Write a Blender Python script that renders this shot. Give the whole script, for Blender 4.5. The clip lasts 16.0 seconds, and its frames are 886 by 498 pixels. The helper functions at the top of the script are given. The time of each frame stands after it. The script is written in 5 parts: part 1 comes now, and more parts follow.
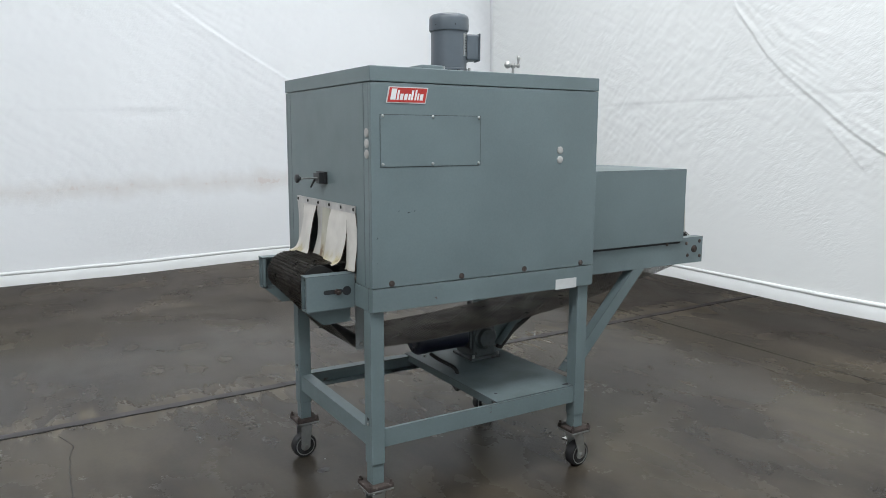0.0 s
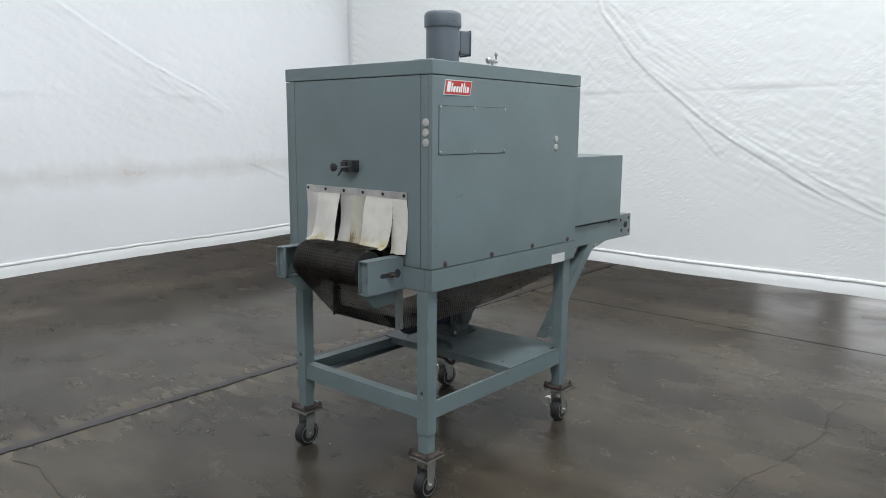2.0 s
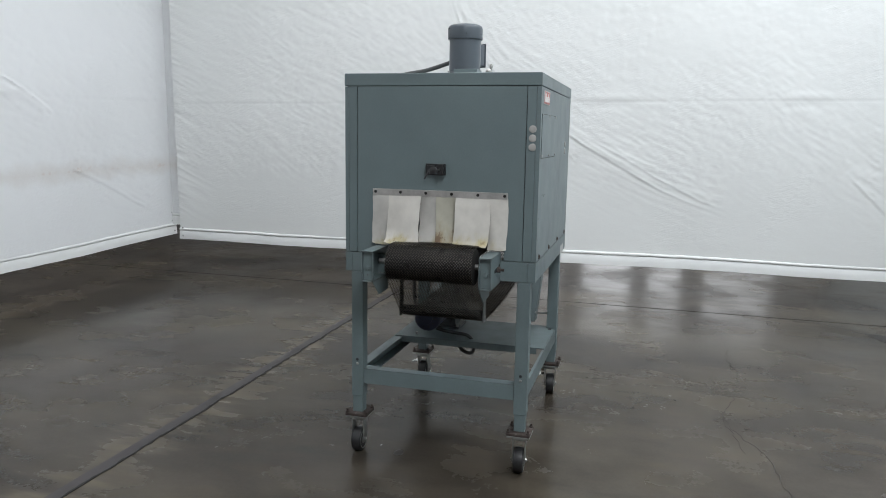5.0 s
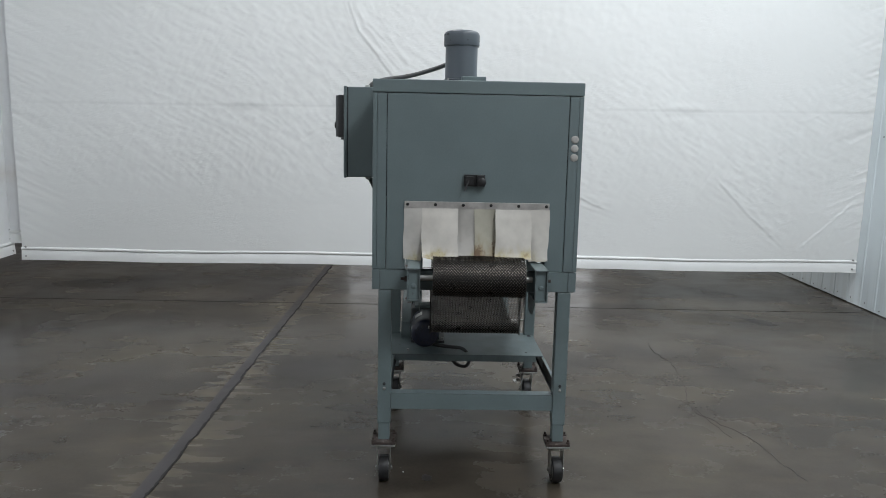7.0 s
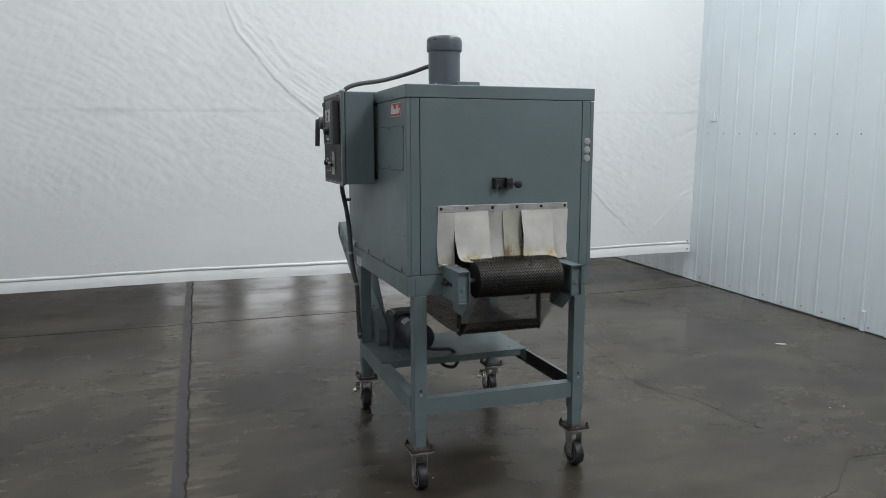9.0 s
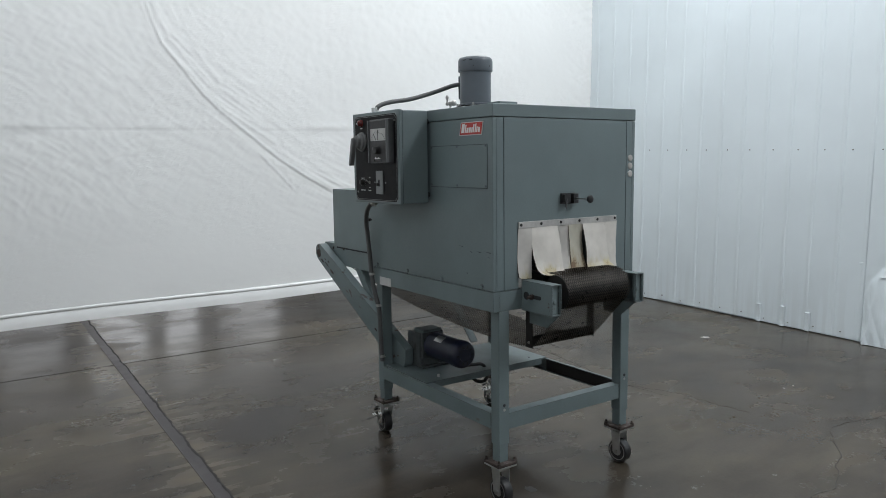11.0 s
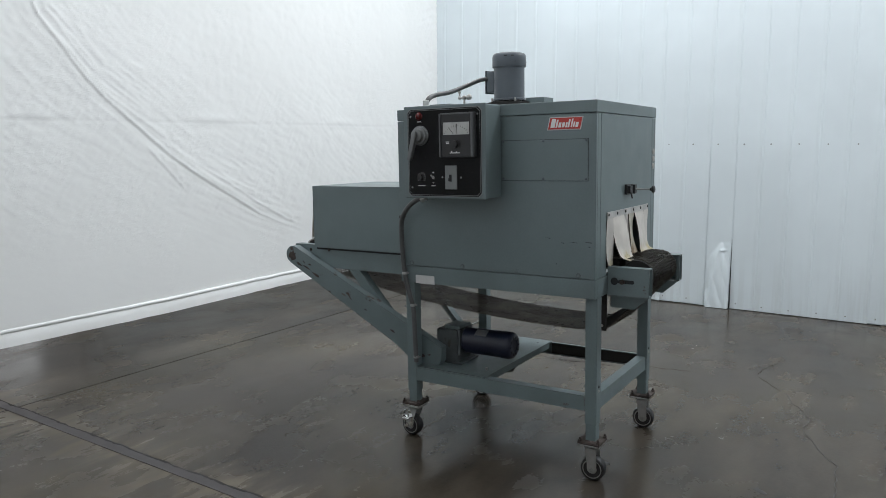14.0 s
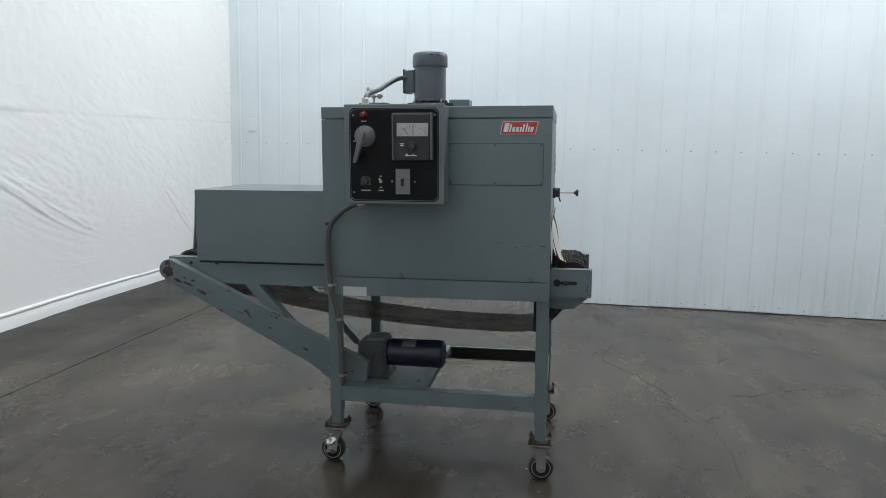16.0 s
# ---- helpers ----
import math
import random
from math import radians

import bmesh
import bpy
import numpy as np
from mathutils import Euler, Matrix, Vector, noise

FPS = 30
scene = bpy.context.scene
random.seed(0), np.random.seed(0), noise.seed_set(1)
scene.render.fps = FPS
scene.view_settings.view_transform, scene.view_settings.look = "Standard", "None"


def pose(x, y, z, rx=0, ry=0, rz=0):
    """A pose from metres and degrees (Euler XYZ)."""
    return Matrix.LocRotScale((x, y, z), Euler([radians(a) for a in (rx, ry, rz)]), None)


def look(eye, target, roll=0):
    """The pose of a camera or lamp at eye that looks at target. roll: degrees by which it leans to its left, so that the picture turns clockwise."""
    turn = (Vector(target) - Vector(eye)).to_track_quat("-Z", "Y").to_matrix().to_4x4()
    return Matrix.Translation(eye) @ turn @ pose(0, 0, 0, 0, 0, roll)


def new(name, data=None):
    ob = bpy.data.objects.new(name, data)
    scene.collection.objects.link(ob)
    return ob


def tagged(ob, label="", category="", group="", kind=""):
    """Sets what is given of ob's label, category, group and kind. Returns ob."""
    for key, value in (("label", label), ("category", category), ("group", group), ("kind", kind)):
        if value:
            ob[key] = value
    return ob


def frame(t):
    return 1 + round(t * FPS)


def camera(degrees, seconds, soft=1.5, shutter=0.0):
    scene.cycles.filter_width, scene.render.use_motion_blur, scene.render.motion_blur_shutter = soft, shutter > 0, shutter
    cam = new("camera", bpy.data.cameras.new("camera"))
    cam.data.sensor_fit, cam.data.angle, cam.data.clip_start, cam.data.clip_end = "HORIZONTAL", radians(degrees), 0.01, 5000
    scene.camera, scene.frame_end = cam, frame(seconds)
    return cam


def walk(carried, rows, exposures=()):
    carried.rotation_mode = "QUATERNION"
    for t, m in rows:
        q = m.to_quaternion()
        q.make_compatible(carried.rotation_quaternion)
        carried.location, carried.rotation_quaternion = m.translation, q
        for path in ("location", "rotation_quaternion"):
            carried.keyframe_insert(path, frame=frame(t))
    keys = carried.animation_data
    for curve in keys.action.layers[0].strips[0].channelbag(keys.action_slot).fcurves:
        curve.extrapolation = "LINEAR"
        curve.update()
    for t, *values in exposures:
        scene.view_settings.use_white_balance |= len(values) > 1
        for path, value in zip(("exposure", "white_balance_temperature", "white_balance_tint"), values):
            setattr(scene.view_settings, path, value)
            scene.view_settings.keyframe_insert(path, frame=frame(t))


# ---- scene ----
cam = camera(62.5, 16.0, soft=0.9)
PATH = [
    (0, (-0.963, -2.453, 1.348), (0.054, -0.762, 1.025), -0.73),
    (0.5, (-1.202, -2.377, 1.350), (-0.038, -0.781, 1.034), -0.48),
    (1, (-1.469, -2.301, 1.370), (-0.162, -0.824, 1.036), -0.01),
    (1.5, (-1.637, -2.173, 1.342), (-0.237, -0.790, 0.991), 0.04),
    (2, (-1.791, -2.002, 1.359), (-0.303, -0.713, 1.003), -0.31),
    (2.5, (-2.021, -1.832, 1.358), (-0.445, -0.652, 1.004), -0.05),
    (3, (-2.181, -1.664, 1.356), (-0.525, -0.602, 0.997), 0.41),
    (3.5, (-2.278, -1.461, 1.354), (-0.552, -0.519, 0.994), 0.38),
    (4, (-2.395, -1.252, 1.354), (-0.607, -0.433, 0.995), 1.15),
    (4.2, (-2.471, -1.164, 1.357), (-0.656, -0.400, 1.000), 0.98),
    (6.3, (-2.727, -0.157, 1.374), (-0.762, 0.003, 1.036), 1.11),
    (6.5, (-2.729, -0.061, 1.379), (-0.760, 0.034, 1.038), 1.15),
    (7, (-2.679, 0.173, 1.373), (-0.706, 0.134, 1.046), 1.22),
    (7.5, (-2.674, 0.401, 1.371), (-0.708, 0.211, 1.050), 1.10),
    (8, (-2.698, 0.685, 1.377), (-0.762, 0.299, 1.056), 1.01),
    (8.5, (-2.639, 0.907, 1.369), (-0.738, 0.378, 1.047), 0.99),
    (9, (-2.531, 1.139, 1.371), (-0.667, 0.485, 1.057), 0.26),
    (9.2, (-2.500, 1.239, 1.367), (-0.655, 0.531, 1.053), 0.19),
    (11.3, (-2.011, 2.215, 1.374), (-0.433, 1.015, 1.106), -0.15),
    (11.5, (-1.962, 2.311, 1.386), (-0.422, 1.064, 1.113), -0.12),
    (12, (-1.810, 2.476, 1.374), (-0.348, 1.141, 1.096), 0.13),
    (12.5, (-1.606, 2.627, 1.381), (-0.227, 1.205, 1.103), -0.02),
    (13, (-1.411, 2.845, 1.378), (-0.132, 1.332, 1.104), 0.22),
    (13.5, (-1.218, 3.011, 1.389), (-0.049, 1.413, 1.106), 0.57),
    (14, (-0.988, 3.088, 1.373), (0.071, 1.415, 1.091), -0.09),
    (14.5, (-0.761, 3.175, 1.380), (0.154, 1.420, 1.094), 0.26),
    (15, (-0.511, 3.274, 1.374), (0.166, 1.414, 1.088), 0.32),
    (15.5, (-0.277, 3.308, 1.365), (0.226, 1.393, 1.083), 0.65),
    (16, (-0.039, 3.287, 1.381), (0.289, 1.334, 1.101), 1.17),
]
walk(cam, [(t, look(eye, target, roll)) for t, eye, target, roll in PATH],
     [(0, 0.23), (4, 0.12), (6.5, -0.06), (9, -0.14), (11.5, -0.06), (16, 0.02)])

# ---- light: high-bay lamps over the bay, a dimmer lit hall behind the east sheet ----
world = bpy.data.worlds.new("hall")
world.use_nodes = True
world.node_tree.nodes["Background"].inputs[0].default_value = (0.8, 0.9, 1.0, 1)
world.node_tree.nodes["Background"].inputs[1].default_value = 0.02
scene.world = world


def area(name, eye, target, sx, sy, watts, color=(1.0, 0.99, 0.97)):
    data = bpy.data.lights.new(name, "AREA")
    data.shape, data.size, data.size_y, data.energy, data.color = "RECTANGLE", sx, sy, watts, color
    ob = new(name, data)
    ob.matrix_world = look(eye, target)
    return ob


for lx, ly, lw in ((-3.1, -1.9, 180), (1.1, -1.9, 119), (-3.1, 2.2, 36), (1.35, 1.05, 72)):
    area("bay_lamp", (lx, ly, 4.85), (lx, ly + 0.001, 0), 2.4, 1.2, lw, (0.955, 0.985, 1.02))
area("hall_fill_lamp", (5.6, -1.0, 4.7), (5.6, -1.0, 0), 2.0, 1.0, 150, (1.0, 1.0, 1.0))
# unseen fill behind the north sheet, added to lift the floor under its hem
area("hall_fill_lamp", (0.8, 6.2, 4.7), (0.8, 6.2, 0), 2.0, 1.0, 170, (1.0, 1.0, 1.0))
# unseen light panels before the east wall, placed to match bright patches mirrored in the floor
for dy0, dy1, dw in ((0.68, 1.55, 2.6), (-0.5, 0.28, 5.6), (-1.3, -0.8, 3.2), (-2.7, -1.7, 4.4)):
    dy = (dy0 + dy1) / 2
    area("floor_glare_light", (9.9, dy, 1.3), (5.0, dy, 1.3), dy1 - dy0, 1.5, dw, (0.93, 0.96, 1.0))


# ---- materials ----
def nodes_of(name):
    m = bpy.data.materials.new(name)
    m.use_nodes = True
    t = m.node_tree
    return m, t, t.nodes, t.links, t.nodes["Principled BSDF"]


def noise_node(n, l, vec, scale, detail=4.0, rough=0.55, stretch=None):
    if stretch:
        mp = n.new("ShaderNodeMapping")
        mp.inputs["Scale"].default_value = stretch
        l.new(vec, mp.inputs["Vector"])
        vec = mp.outputs["Vector"]
    t = n.new("ShaderNodeTexNoise")
    t.inputs["Scale"].default_value = scale
    t.inputs["Detail"].default_value = detail
    t.inputs["Roughness"].default_value = rough
    l.new(vec, t.inputs["Vector"])
    return t.outputs["Fac"]


def ramp_node(n, l, fac, lo, hi, a=(0, 0, 0), b=(1, 1, 1)):
    r = n.new("ShaderNodeValToRGB")
    r.color_ramp.interpolation = "EASE"
    r.color_ramp.elements[0].position, r.color_ramp.elements[1].position = lo, hi
    r.color_ramp.elements[0].color, r.color_ramp.elements[1].color = (*a, 1), (*b, 1)
    l.new(fac, r.inputs["Fac"])
    return r.outputs["Color"]


def mix_node(n, l, fac, a, b, blend="MIX"):
    m = n.new("ShaderNodeMix")
    m.data_type, m.blend_type = "RGBA", blend
    for k, v in ((0, fac), (6, a), (7, b)):
        if isinstance(v, bpy.types.NodeSocket):
            l.new(v, m.inputs[k])
        elif isinstance(v, (tuple, list)):
            m.inputs[k].default_value = (*v, 1)
        else:
            m.inputs[k].default_value = v
    return m.outputs[2]


def math_node(n, l, op, a, b=0.0):
    m = n.new("ShaderNodeMath")
    m.operation = op
    for k, v in ((0, a), (1, b)):
        if isinstance(v, bpy.types.NodeSocket):
            l.new(v, m.inputs[k])
        else:
            m.inputs[k].default_value = v
    return m.outputs[0]


def shade(c, k):
    return tuple(min(1.0, x * k) for x in c)


def pbr(name, col, rough=0.5, metal=0.0, var=0.12, scale=5.0, fine=70.0, bump=0.05, wear=None, wear_at=0.68, wear_scale=9.0, spec=0.5, edge=0.0):
    """A surface with variation at two scales, fine relief, and worn spots of another colour where wear is given."""
    m, t, n, l, b = nodes_of(name)
    co = n.new("ShaderNodeTexCoord").outputs["Object"]
    big = noise_node(n, l, co, scale)
    small = noise_node(n, l, co, fine, 3.0)
    c = ramp_node(n, l, big, 0.3, 0.72, shade(col, 1 - var), shade(col, 1 + var))
    c = mix_node(n, l, 0.25, c, ramp_node(n, l, small, 0.3, 0.7, shade(col, 1 - var), shade(col, 1 + var)))
    if wear:
        spots = ramp_node(n, l, noise_node(n, l, co, wear_scale, 8.0, 0.65), wear_at, wear_at + 0.03)
        c = mix_node(n, l, spots, c, wear)
    if edge:
        # paint rubbed dark and chipped along the edges
        bev = n.new("ShaderNodeBevel")
        bev.samples = 4
        bev.inputs["Radius"].default_value = 0.006
        dot = n.new("ShaderNodeVectorMath")
        dot.operation = "DOT_PRODUCT"
        l.new(bev.outputs["Normal"], dot.inputs[0])
        l.new(n.new("ShaderNodeNewGeometry").outputs["Normal"], dot.inputs[1])
        rub = math_node(n, l, "MULTIPLY", math_node(n, l, "SUBTRACT", 1.0, dot.outputs["Value"]), ramp_node(n, l, noise_node(n, l, co, 22, 6, 0.65), 0.36, 0.6))
        c = mix_node(n, l, math_node(n, l, "MULTIPLY", ramp_node(n, l, rub, 0.03, 0.22), edge), c, (0.042, 0.038, 0.035))
    l.new(c, b.inputs["Base Color"])
    rr = n.new("ShaderNodeMapRange")
    rr.inputs[3].default_value, rr.inputs[4].default_value = max(0.02, rough - 0.1), min(1.0, rough + 0.1)
    l.new(noise_node(n, l, co, scale * 3), rr.inputs[0])
    l.new(rr.outputs[0], b.inputs["Roughness"])
    b.inputs["Metallic"].default_value = metal
    b.inputs["Specular IOR Level"].default_value = spec
    if bump:
        bp = n.new("ShaderNodeBump")
        bp.inputs["Strength"].default_value, bp.inputs["Distance"].default_value = bump, 0.002
        l.new(small, bp.inputs["Height"])
        l.new(bp.outputs["Normal"], b.inputs["Normal"])
    return m


PAINT = (0.126, 0.162, 0.167)
M_PAINT = pbr("grey_blue_paint", PAINT, 0.42, var=0.1, scale=3.2, fine=160, bump=0.06, wear=(0.06, 0.075, 0.08), wear_at=0.735, wear_scale=7, edge=0.5)
M_FRAME = pbr("frame_paint", shade(PAINT, 1.03), 0.45, var=0.1, scale=6, fine=120, bump=0.08, wear=(0.075, 0.055, 0.045), wear_at=0.69, wear_scale=15, edge=0.8)
M_SHELF = pbr("darker_mottled_paint", shade(PAINT, 0.84), 0.5, var=0.22, scale=5, fine=60, bump=0.08, wear=(0.05, 0.05, 0.048), wear_at=0.66, wear_scale=8, edge=0.8)
M_GUARD = pbr("chipped_guard_paint", PAINT, 0.45, var=0.1, scale=6, fine=120, bump=0.08, wear=(0.05, 0.03, 0.022), wear_at=0.615, wear_scale=13, edge=0.9)
M_GREASE = pbr("greasy_paint", (0.055, 0.064, 0.065), 0.5, var=0.3, scale=9, fine=60, bump=0.1, wear=(0.025, 0.022, 0.02), wear_at=0.6, wear_scale=12)
M_SEAM_SHADE = pbr("dark_gap_and_shade", (0.02, 0.022, 0.024), 0.8, bump=0)
M_MOTOR = pbr("slate_motor_paint", (0.085, 0.1, 0.115), 0.38, var=0.06, scale=8, bump=0.1)
M_BLUE = pbr("dark_blue_enamel", (0.010, 0.013, 0.029), 0.35, var=0.2, scale=8, wear=(0.03, 0.03, 0.035))
M_BLACK = pbr("black_plastic", (0.016, 0.016, 0.017), 0.45, var=0.2, scale=20)
M_PANEL = pbr("black_panel_face", (0.007, 0.007, 0.0075), 0.5, var=0.35, scale=9, bump=0.02, wear=(0.016, 0.016, 0.017), wear_at=0.6, wear_scale=14, spec=0.15)
M_GREYPL = pbr("grey_plate", (0.19, 0.2, 0.2), 0.5, var=0.08, scale=18)
M_LEVER = pbr("grey_cast_lever", (0.125, 0.13, 0.13), 0.5, var=0.12, scale=18)
M_RAIL = pbr("grey_bezel_rail", (0.1, 0.105, 0.108), 0.4, var=0.1, scale=20)
M_DIAL = pbr("dark_grey_bezel", (0.05, 0.053, 0.055), 0.4, var=0.1, scale=20)
M_WHITE = pbr("white_print", (0.7, 0.7, 0.68), 0.6, var=0.05, scale=20, bump=0)
M_SWITCH = pbr("white_plastic", (0.7, 0.73, 0.76), 0.4, var=0.04, scale=20, bump=0)
M_RED = pbr("red_enamel", (0.42, 0.03, 0.022), 0.3, var=0.1, scale=20, bump=0)
M_METER = pbr("grey_meter_face", (0.4, 0.4, 0.385), 0.5, var=0.12, scale=30, bump=0)
M_LENS = pbr("red_lens", (0.085, 0.008, 0.008), 0.15, var=0.1, scale=20, bump=0)
M_STEEL = pbr("bare_steel", (0.42, 0.42, 0.41), 0.38, 1.0, var=0.15, scale=14)
M_CHROME = pbr("chrome", (0.75, 0.75, 0.74), 0.12, 1.0, var=0.05, scale=20, bump=0)
M_CRANK = pbr("satin_nickel", (0.42, 0.41, 0.39), 0.34, 1.0, 0.12, 30, 200, 0.02)
M_ZINC = pbr("zinc_plate", (0.5, 0.51, 0.5), 0.35, 0.9, var=0.12, scale=25)
M_RUST = pbr("rusted_plate", (0.055, 0.041, 0.036), 0.8, 0.2, var=0.4, scale=25, fine=140, bump=0.4, wear=(0.14, 0.12, 0.11), wear_at=0.6, wear_scale=25)
M_RUBBER = pbr("black_rubber", (0.014, 0.014, 0.015), 0.5, var=0.25, scale=30)
M_BELT = pbr("oily_steel_mesh", (0.135, 0.12, 0.105), 0.3, 1.0, var=0.45, scale=9, fine=90, bump=0.0)
M_DRUM_SHADE = pbr("dark_drum_and_shade", (0.012, 0.011, 0.01), 0.7, 0.0, var=0.3, scale=9)
M_HOSE = pbr("grey_conduit", (0.075, 0.077, 0.077), 0.5, var=0.15, scale=20)
M_CABLE = pbr("black_cable", (0.02, 0.02, 0.02), 0.55, var=0.15, scale=20)
M_LABEL = pbr("pale_label", (0.5, 0.5, 0.49), 0.55, var=0.06, scale=20, bump=0)
M_DOT = pbr("grey_plug", (0.36, 0.35, 0.33), 0.5, var=0.1, scale=30)
M_TRIM = pbr("aluminium_strip", (0.5, 0.48, 0.46), 0.4, 0.7, var=0.2, scale=12)
M_SHUT = pbr("plain_grey_wall", (0.4, 0.4, 0.4), 0.8, var=0.08, scale=1.5)
M_CEIL = pbr("grey_ceiling", (0.34, 0.34, 0.345), 0.8, var=0.04, scale=1.5)
M_HALL = pbr("pale_hall_wall", (0.7, 0.71, 0.72), 0.7, var=0.1, scale=0.9)


def strip_material(name, lo_col, stain, base=(0.62, 0.59, 0.54)):
    """Heat-resistant white strip, browned towards its singed lower end in uneven patches."""
    m, t, n, l, b = nodes_of(name)
    co = n.new("ShaderNodeTexCoord").outputs["Object"]
    sep = n.new("ShaderNodeSeparateXYZ")
    l.new(co, sep.inputs[0])
    c = ramp_node(n, l, noise_node(n, l, co, 9), 0.3, 0.7, shade(base, 0.79), base)
    h = n.new("ShaderNodeMapRange")
    h.inputs[1].default_value, h.inputs[2].default_value = 1.08, 0.885
    l.new(sep.outputs[2], h.inputs[0])
    k = math_node(n, l, "MULTIPLY", h.outputs[0], noise_node(n, l, co, 16, 6, 0.6, (1, 1, 0.5)))
    c = mix_node(n, l, ramp_node(n, l, k, 0.40 - stain, 0.62 - stain * 0.6), c, lo_col)
    spot = ramp_node(n, l, math_node(n, l, "MULTIPLY", k, noise_node(n, l, co, 60, 5, 0.7)), 0.36 - stain, 0.4 - stain)
    c = mix_node(n, l, math_node(n, l, "MULTIPLY", spot, stain * 4), c, (0.12, 0.06, 0.035))
    l.new(c, b.inputs["Base Color"])
    b.inputs["Roughness"].default_value = 0.6
    bp = n.new("ShaderNodeBump")
    bp.inputs["Strength"].default_value, bp.inputs["Distance"].default_value = 0.15, 0.002
    l.new(noise_node(n, l, co, 25, 4), bp.inputs["Height"])
    l.new(bp.outputs["Normal"], b.inputs["Normal"])
    return m


M_CHAR = pbr("charred_edge", (0.06, 0.042, 0.028), 0.9, var=0.4, scale=40)
M_STRIP = strip_material("white_strip", (0.45, 0.4, 0.27), 0.04)
# greyer base: the shade on strips hanging set back, put into colour
M_STRIP_SHADED = strip_material("shaded_strip", (0.4, 0.36, 0.24), 0.06, (0.52, 0.5, 0.465))
M_STRIP_MID = strip_material("singed_strip", (0.42, 0.36, 0.2), 0.1)
M_STRIP_OLD = strip_material("browned_strip", (0.3, 0.23, 0.13), 0.17, (0.46, 0.44, 0.36))


def tarp_material(name, col, stain_z=None):
    m, t, n, l, b = nodes_of(name)
    co = n.new("ShaderNodeTexCoord").outputs["Object"]
    c = ramp_node(n, l, noise_node(n, l, co, 0.9, 5), 0.3, 0.7, shade(col, 0.965), shade(col, 1.02))
    fine = noise_node(n, l, co, 420, 2)
    c = mix_node(n, l, 0.3, c, ramp_node(n, l, fine, 0.3, 0.7, shade(col, 0.97), col))
    if stain_z is not None:
        sep = n.new("ShaderNodeSeparateXYZ")
        l.new(co, sep.inputs[0])
        d = math_node(n, l, "ABSOLUTE", math_node(n, l, "SUBTRACT", sep.outputs[2], stain_z))
        wob = math_node(n, l, "ADD", math_node(n, l, "MULTIPLY", d, 4.6), math_node(n, l, "MULTIPLY", noise_node(n, l, co, 5, 6), 0.9))
        c = mix_node(n, l, math_node(n, l, "MULTIPLY", ramp_node(n, l, wob, 0.38, 1.05, (1, 1, 1), (0, 0, 0)), 0.3), c, (0.55, 0.48, 0.42))
        rust = ramp_node(n, l, math_node(n, l, "ADD", wob, noise_node(n, l, co, 22, 6, 0.7)), 0.82, 0.9, (1, 1, 1), (0, 0, 0))
        c = mix_node(n, l, math_node(n, l, "MULTIPLY", rust, 0.16), c, (0.5, 0.25, 0.14))
    l.new(c, b.inputs["Base Color"])
    b.inputs["Roughness"].default_value = 0.42
    b.inputs["Specular IOR Level"].default_value = 0.35
    w = noise_node(n, l, co, 6.5, 4, 0.5, (1, 1, 1.6))
    mp = n.new("ShaderNodeMapping")
    mp.inputs["Rotation"].default_value = (0.45, 0.45, 0)
    l.new(co, mp.inputs["Vector"])
    w2 = noise_node(n, l, mp.outputs["Vector"], 17, 3, 0.55, (0.7, 0.7, 2.2))
    w2 = math_node(n, l, "ABSOLUTE", math_node(n, l, "SUBTRACT", w2, 0.5))
    calm = ramp_node(n, l, noise_node(n, l, co, 1.3, 3), 0.42, 0.62)
    hgt = math_node(n, l, "ADD", math_node(n, l, "MULTIPLY", w, 0.12), math_node(n, l, "MULTIPLY", math_node(n, l, "MULTIPLY", w2, calm), -0.32))
    bp = n.new("ShaderNodeBump")
    bp.inputs["Strength"].default_value, bp.inputs["Distance"].default_value = 0.5, 0.03
    l.new(hgt, bp.inputs["Height"])
    l.new(bp.outputs["Normal"], b.inputs["Normal"])
    return m


M_TARP_E = tarp_material("white_vinyl", (0.8, 0.81, 0.8))
M_TARP_N = tarp_material("stained_white_vinyl", (0.82, 0.83, 0.84), 0.945)
M_HEM = pbr("white_hem", (0.8, 0.81, 0.8), 0.4, var=0.04, scale=3, fine=200, bump=0.1)


def wall_material():
    m, t, n, l, b = nodes_of("pale_blue_white_panel")
    co = n.new("ShaderNodeTexCoord").outputs["Object"]
    col = (0.645, 0.712, 0.742)
    sep = n.new("ShaderNodeSeparateXYZ")
    l.new(co, sep.inputs[0])
    c = ramp_node(n, l, noise_node(n, l, co, 1.3, 4), 0.3, 0.7, shade(col, 0.95), shade(col, 1.03))
    # splash dirt in vertical runs on the lowest half metre
    run = ramp_node(n, l, noise_node(n, l, co, 6, 4, 0.6, (3, 3, 0.15)), 0.45, 0.62)
    h = n.new("ShaderNodeMapRange")
    h.inputs[1].default_value, h.inputs[2].default_value = 0.55, 0.1
    l.new(sep.outputs[2], h.inputs[0])
    c = mix_node(n, l, math_node(n, l, "MULTIPLY", math_node(n, l, "MULTIPLY", run, h.outputs[0]), 0.2), c, (0.42, 0.44, 0.43))
    l.new(c, b.inputs["Base Color"])
    b.inputs["Roughness"].default_value = 0.5
    bp = n.new("ShaderNodeBump")
    bp.inputs["Strength"].default_value, bp.inputs["Distance"].default_value = 0.06, 0.01
    l.new(noise_node(n, l, co, 2.5, 3, 0.5, (1, 1, 0.6)), bp.inputs["Height"])
    l.new(bp.outputs["Normal"], b.inputs["Normal"])
    return m


M_WALL = wall_material()


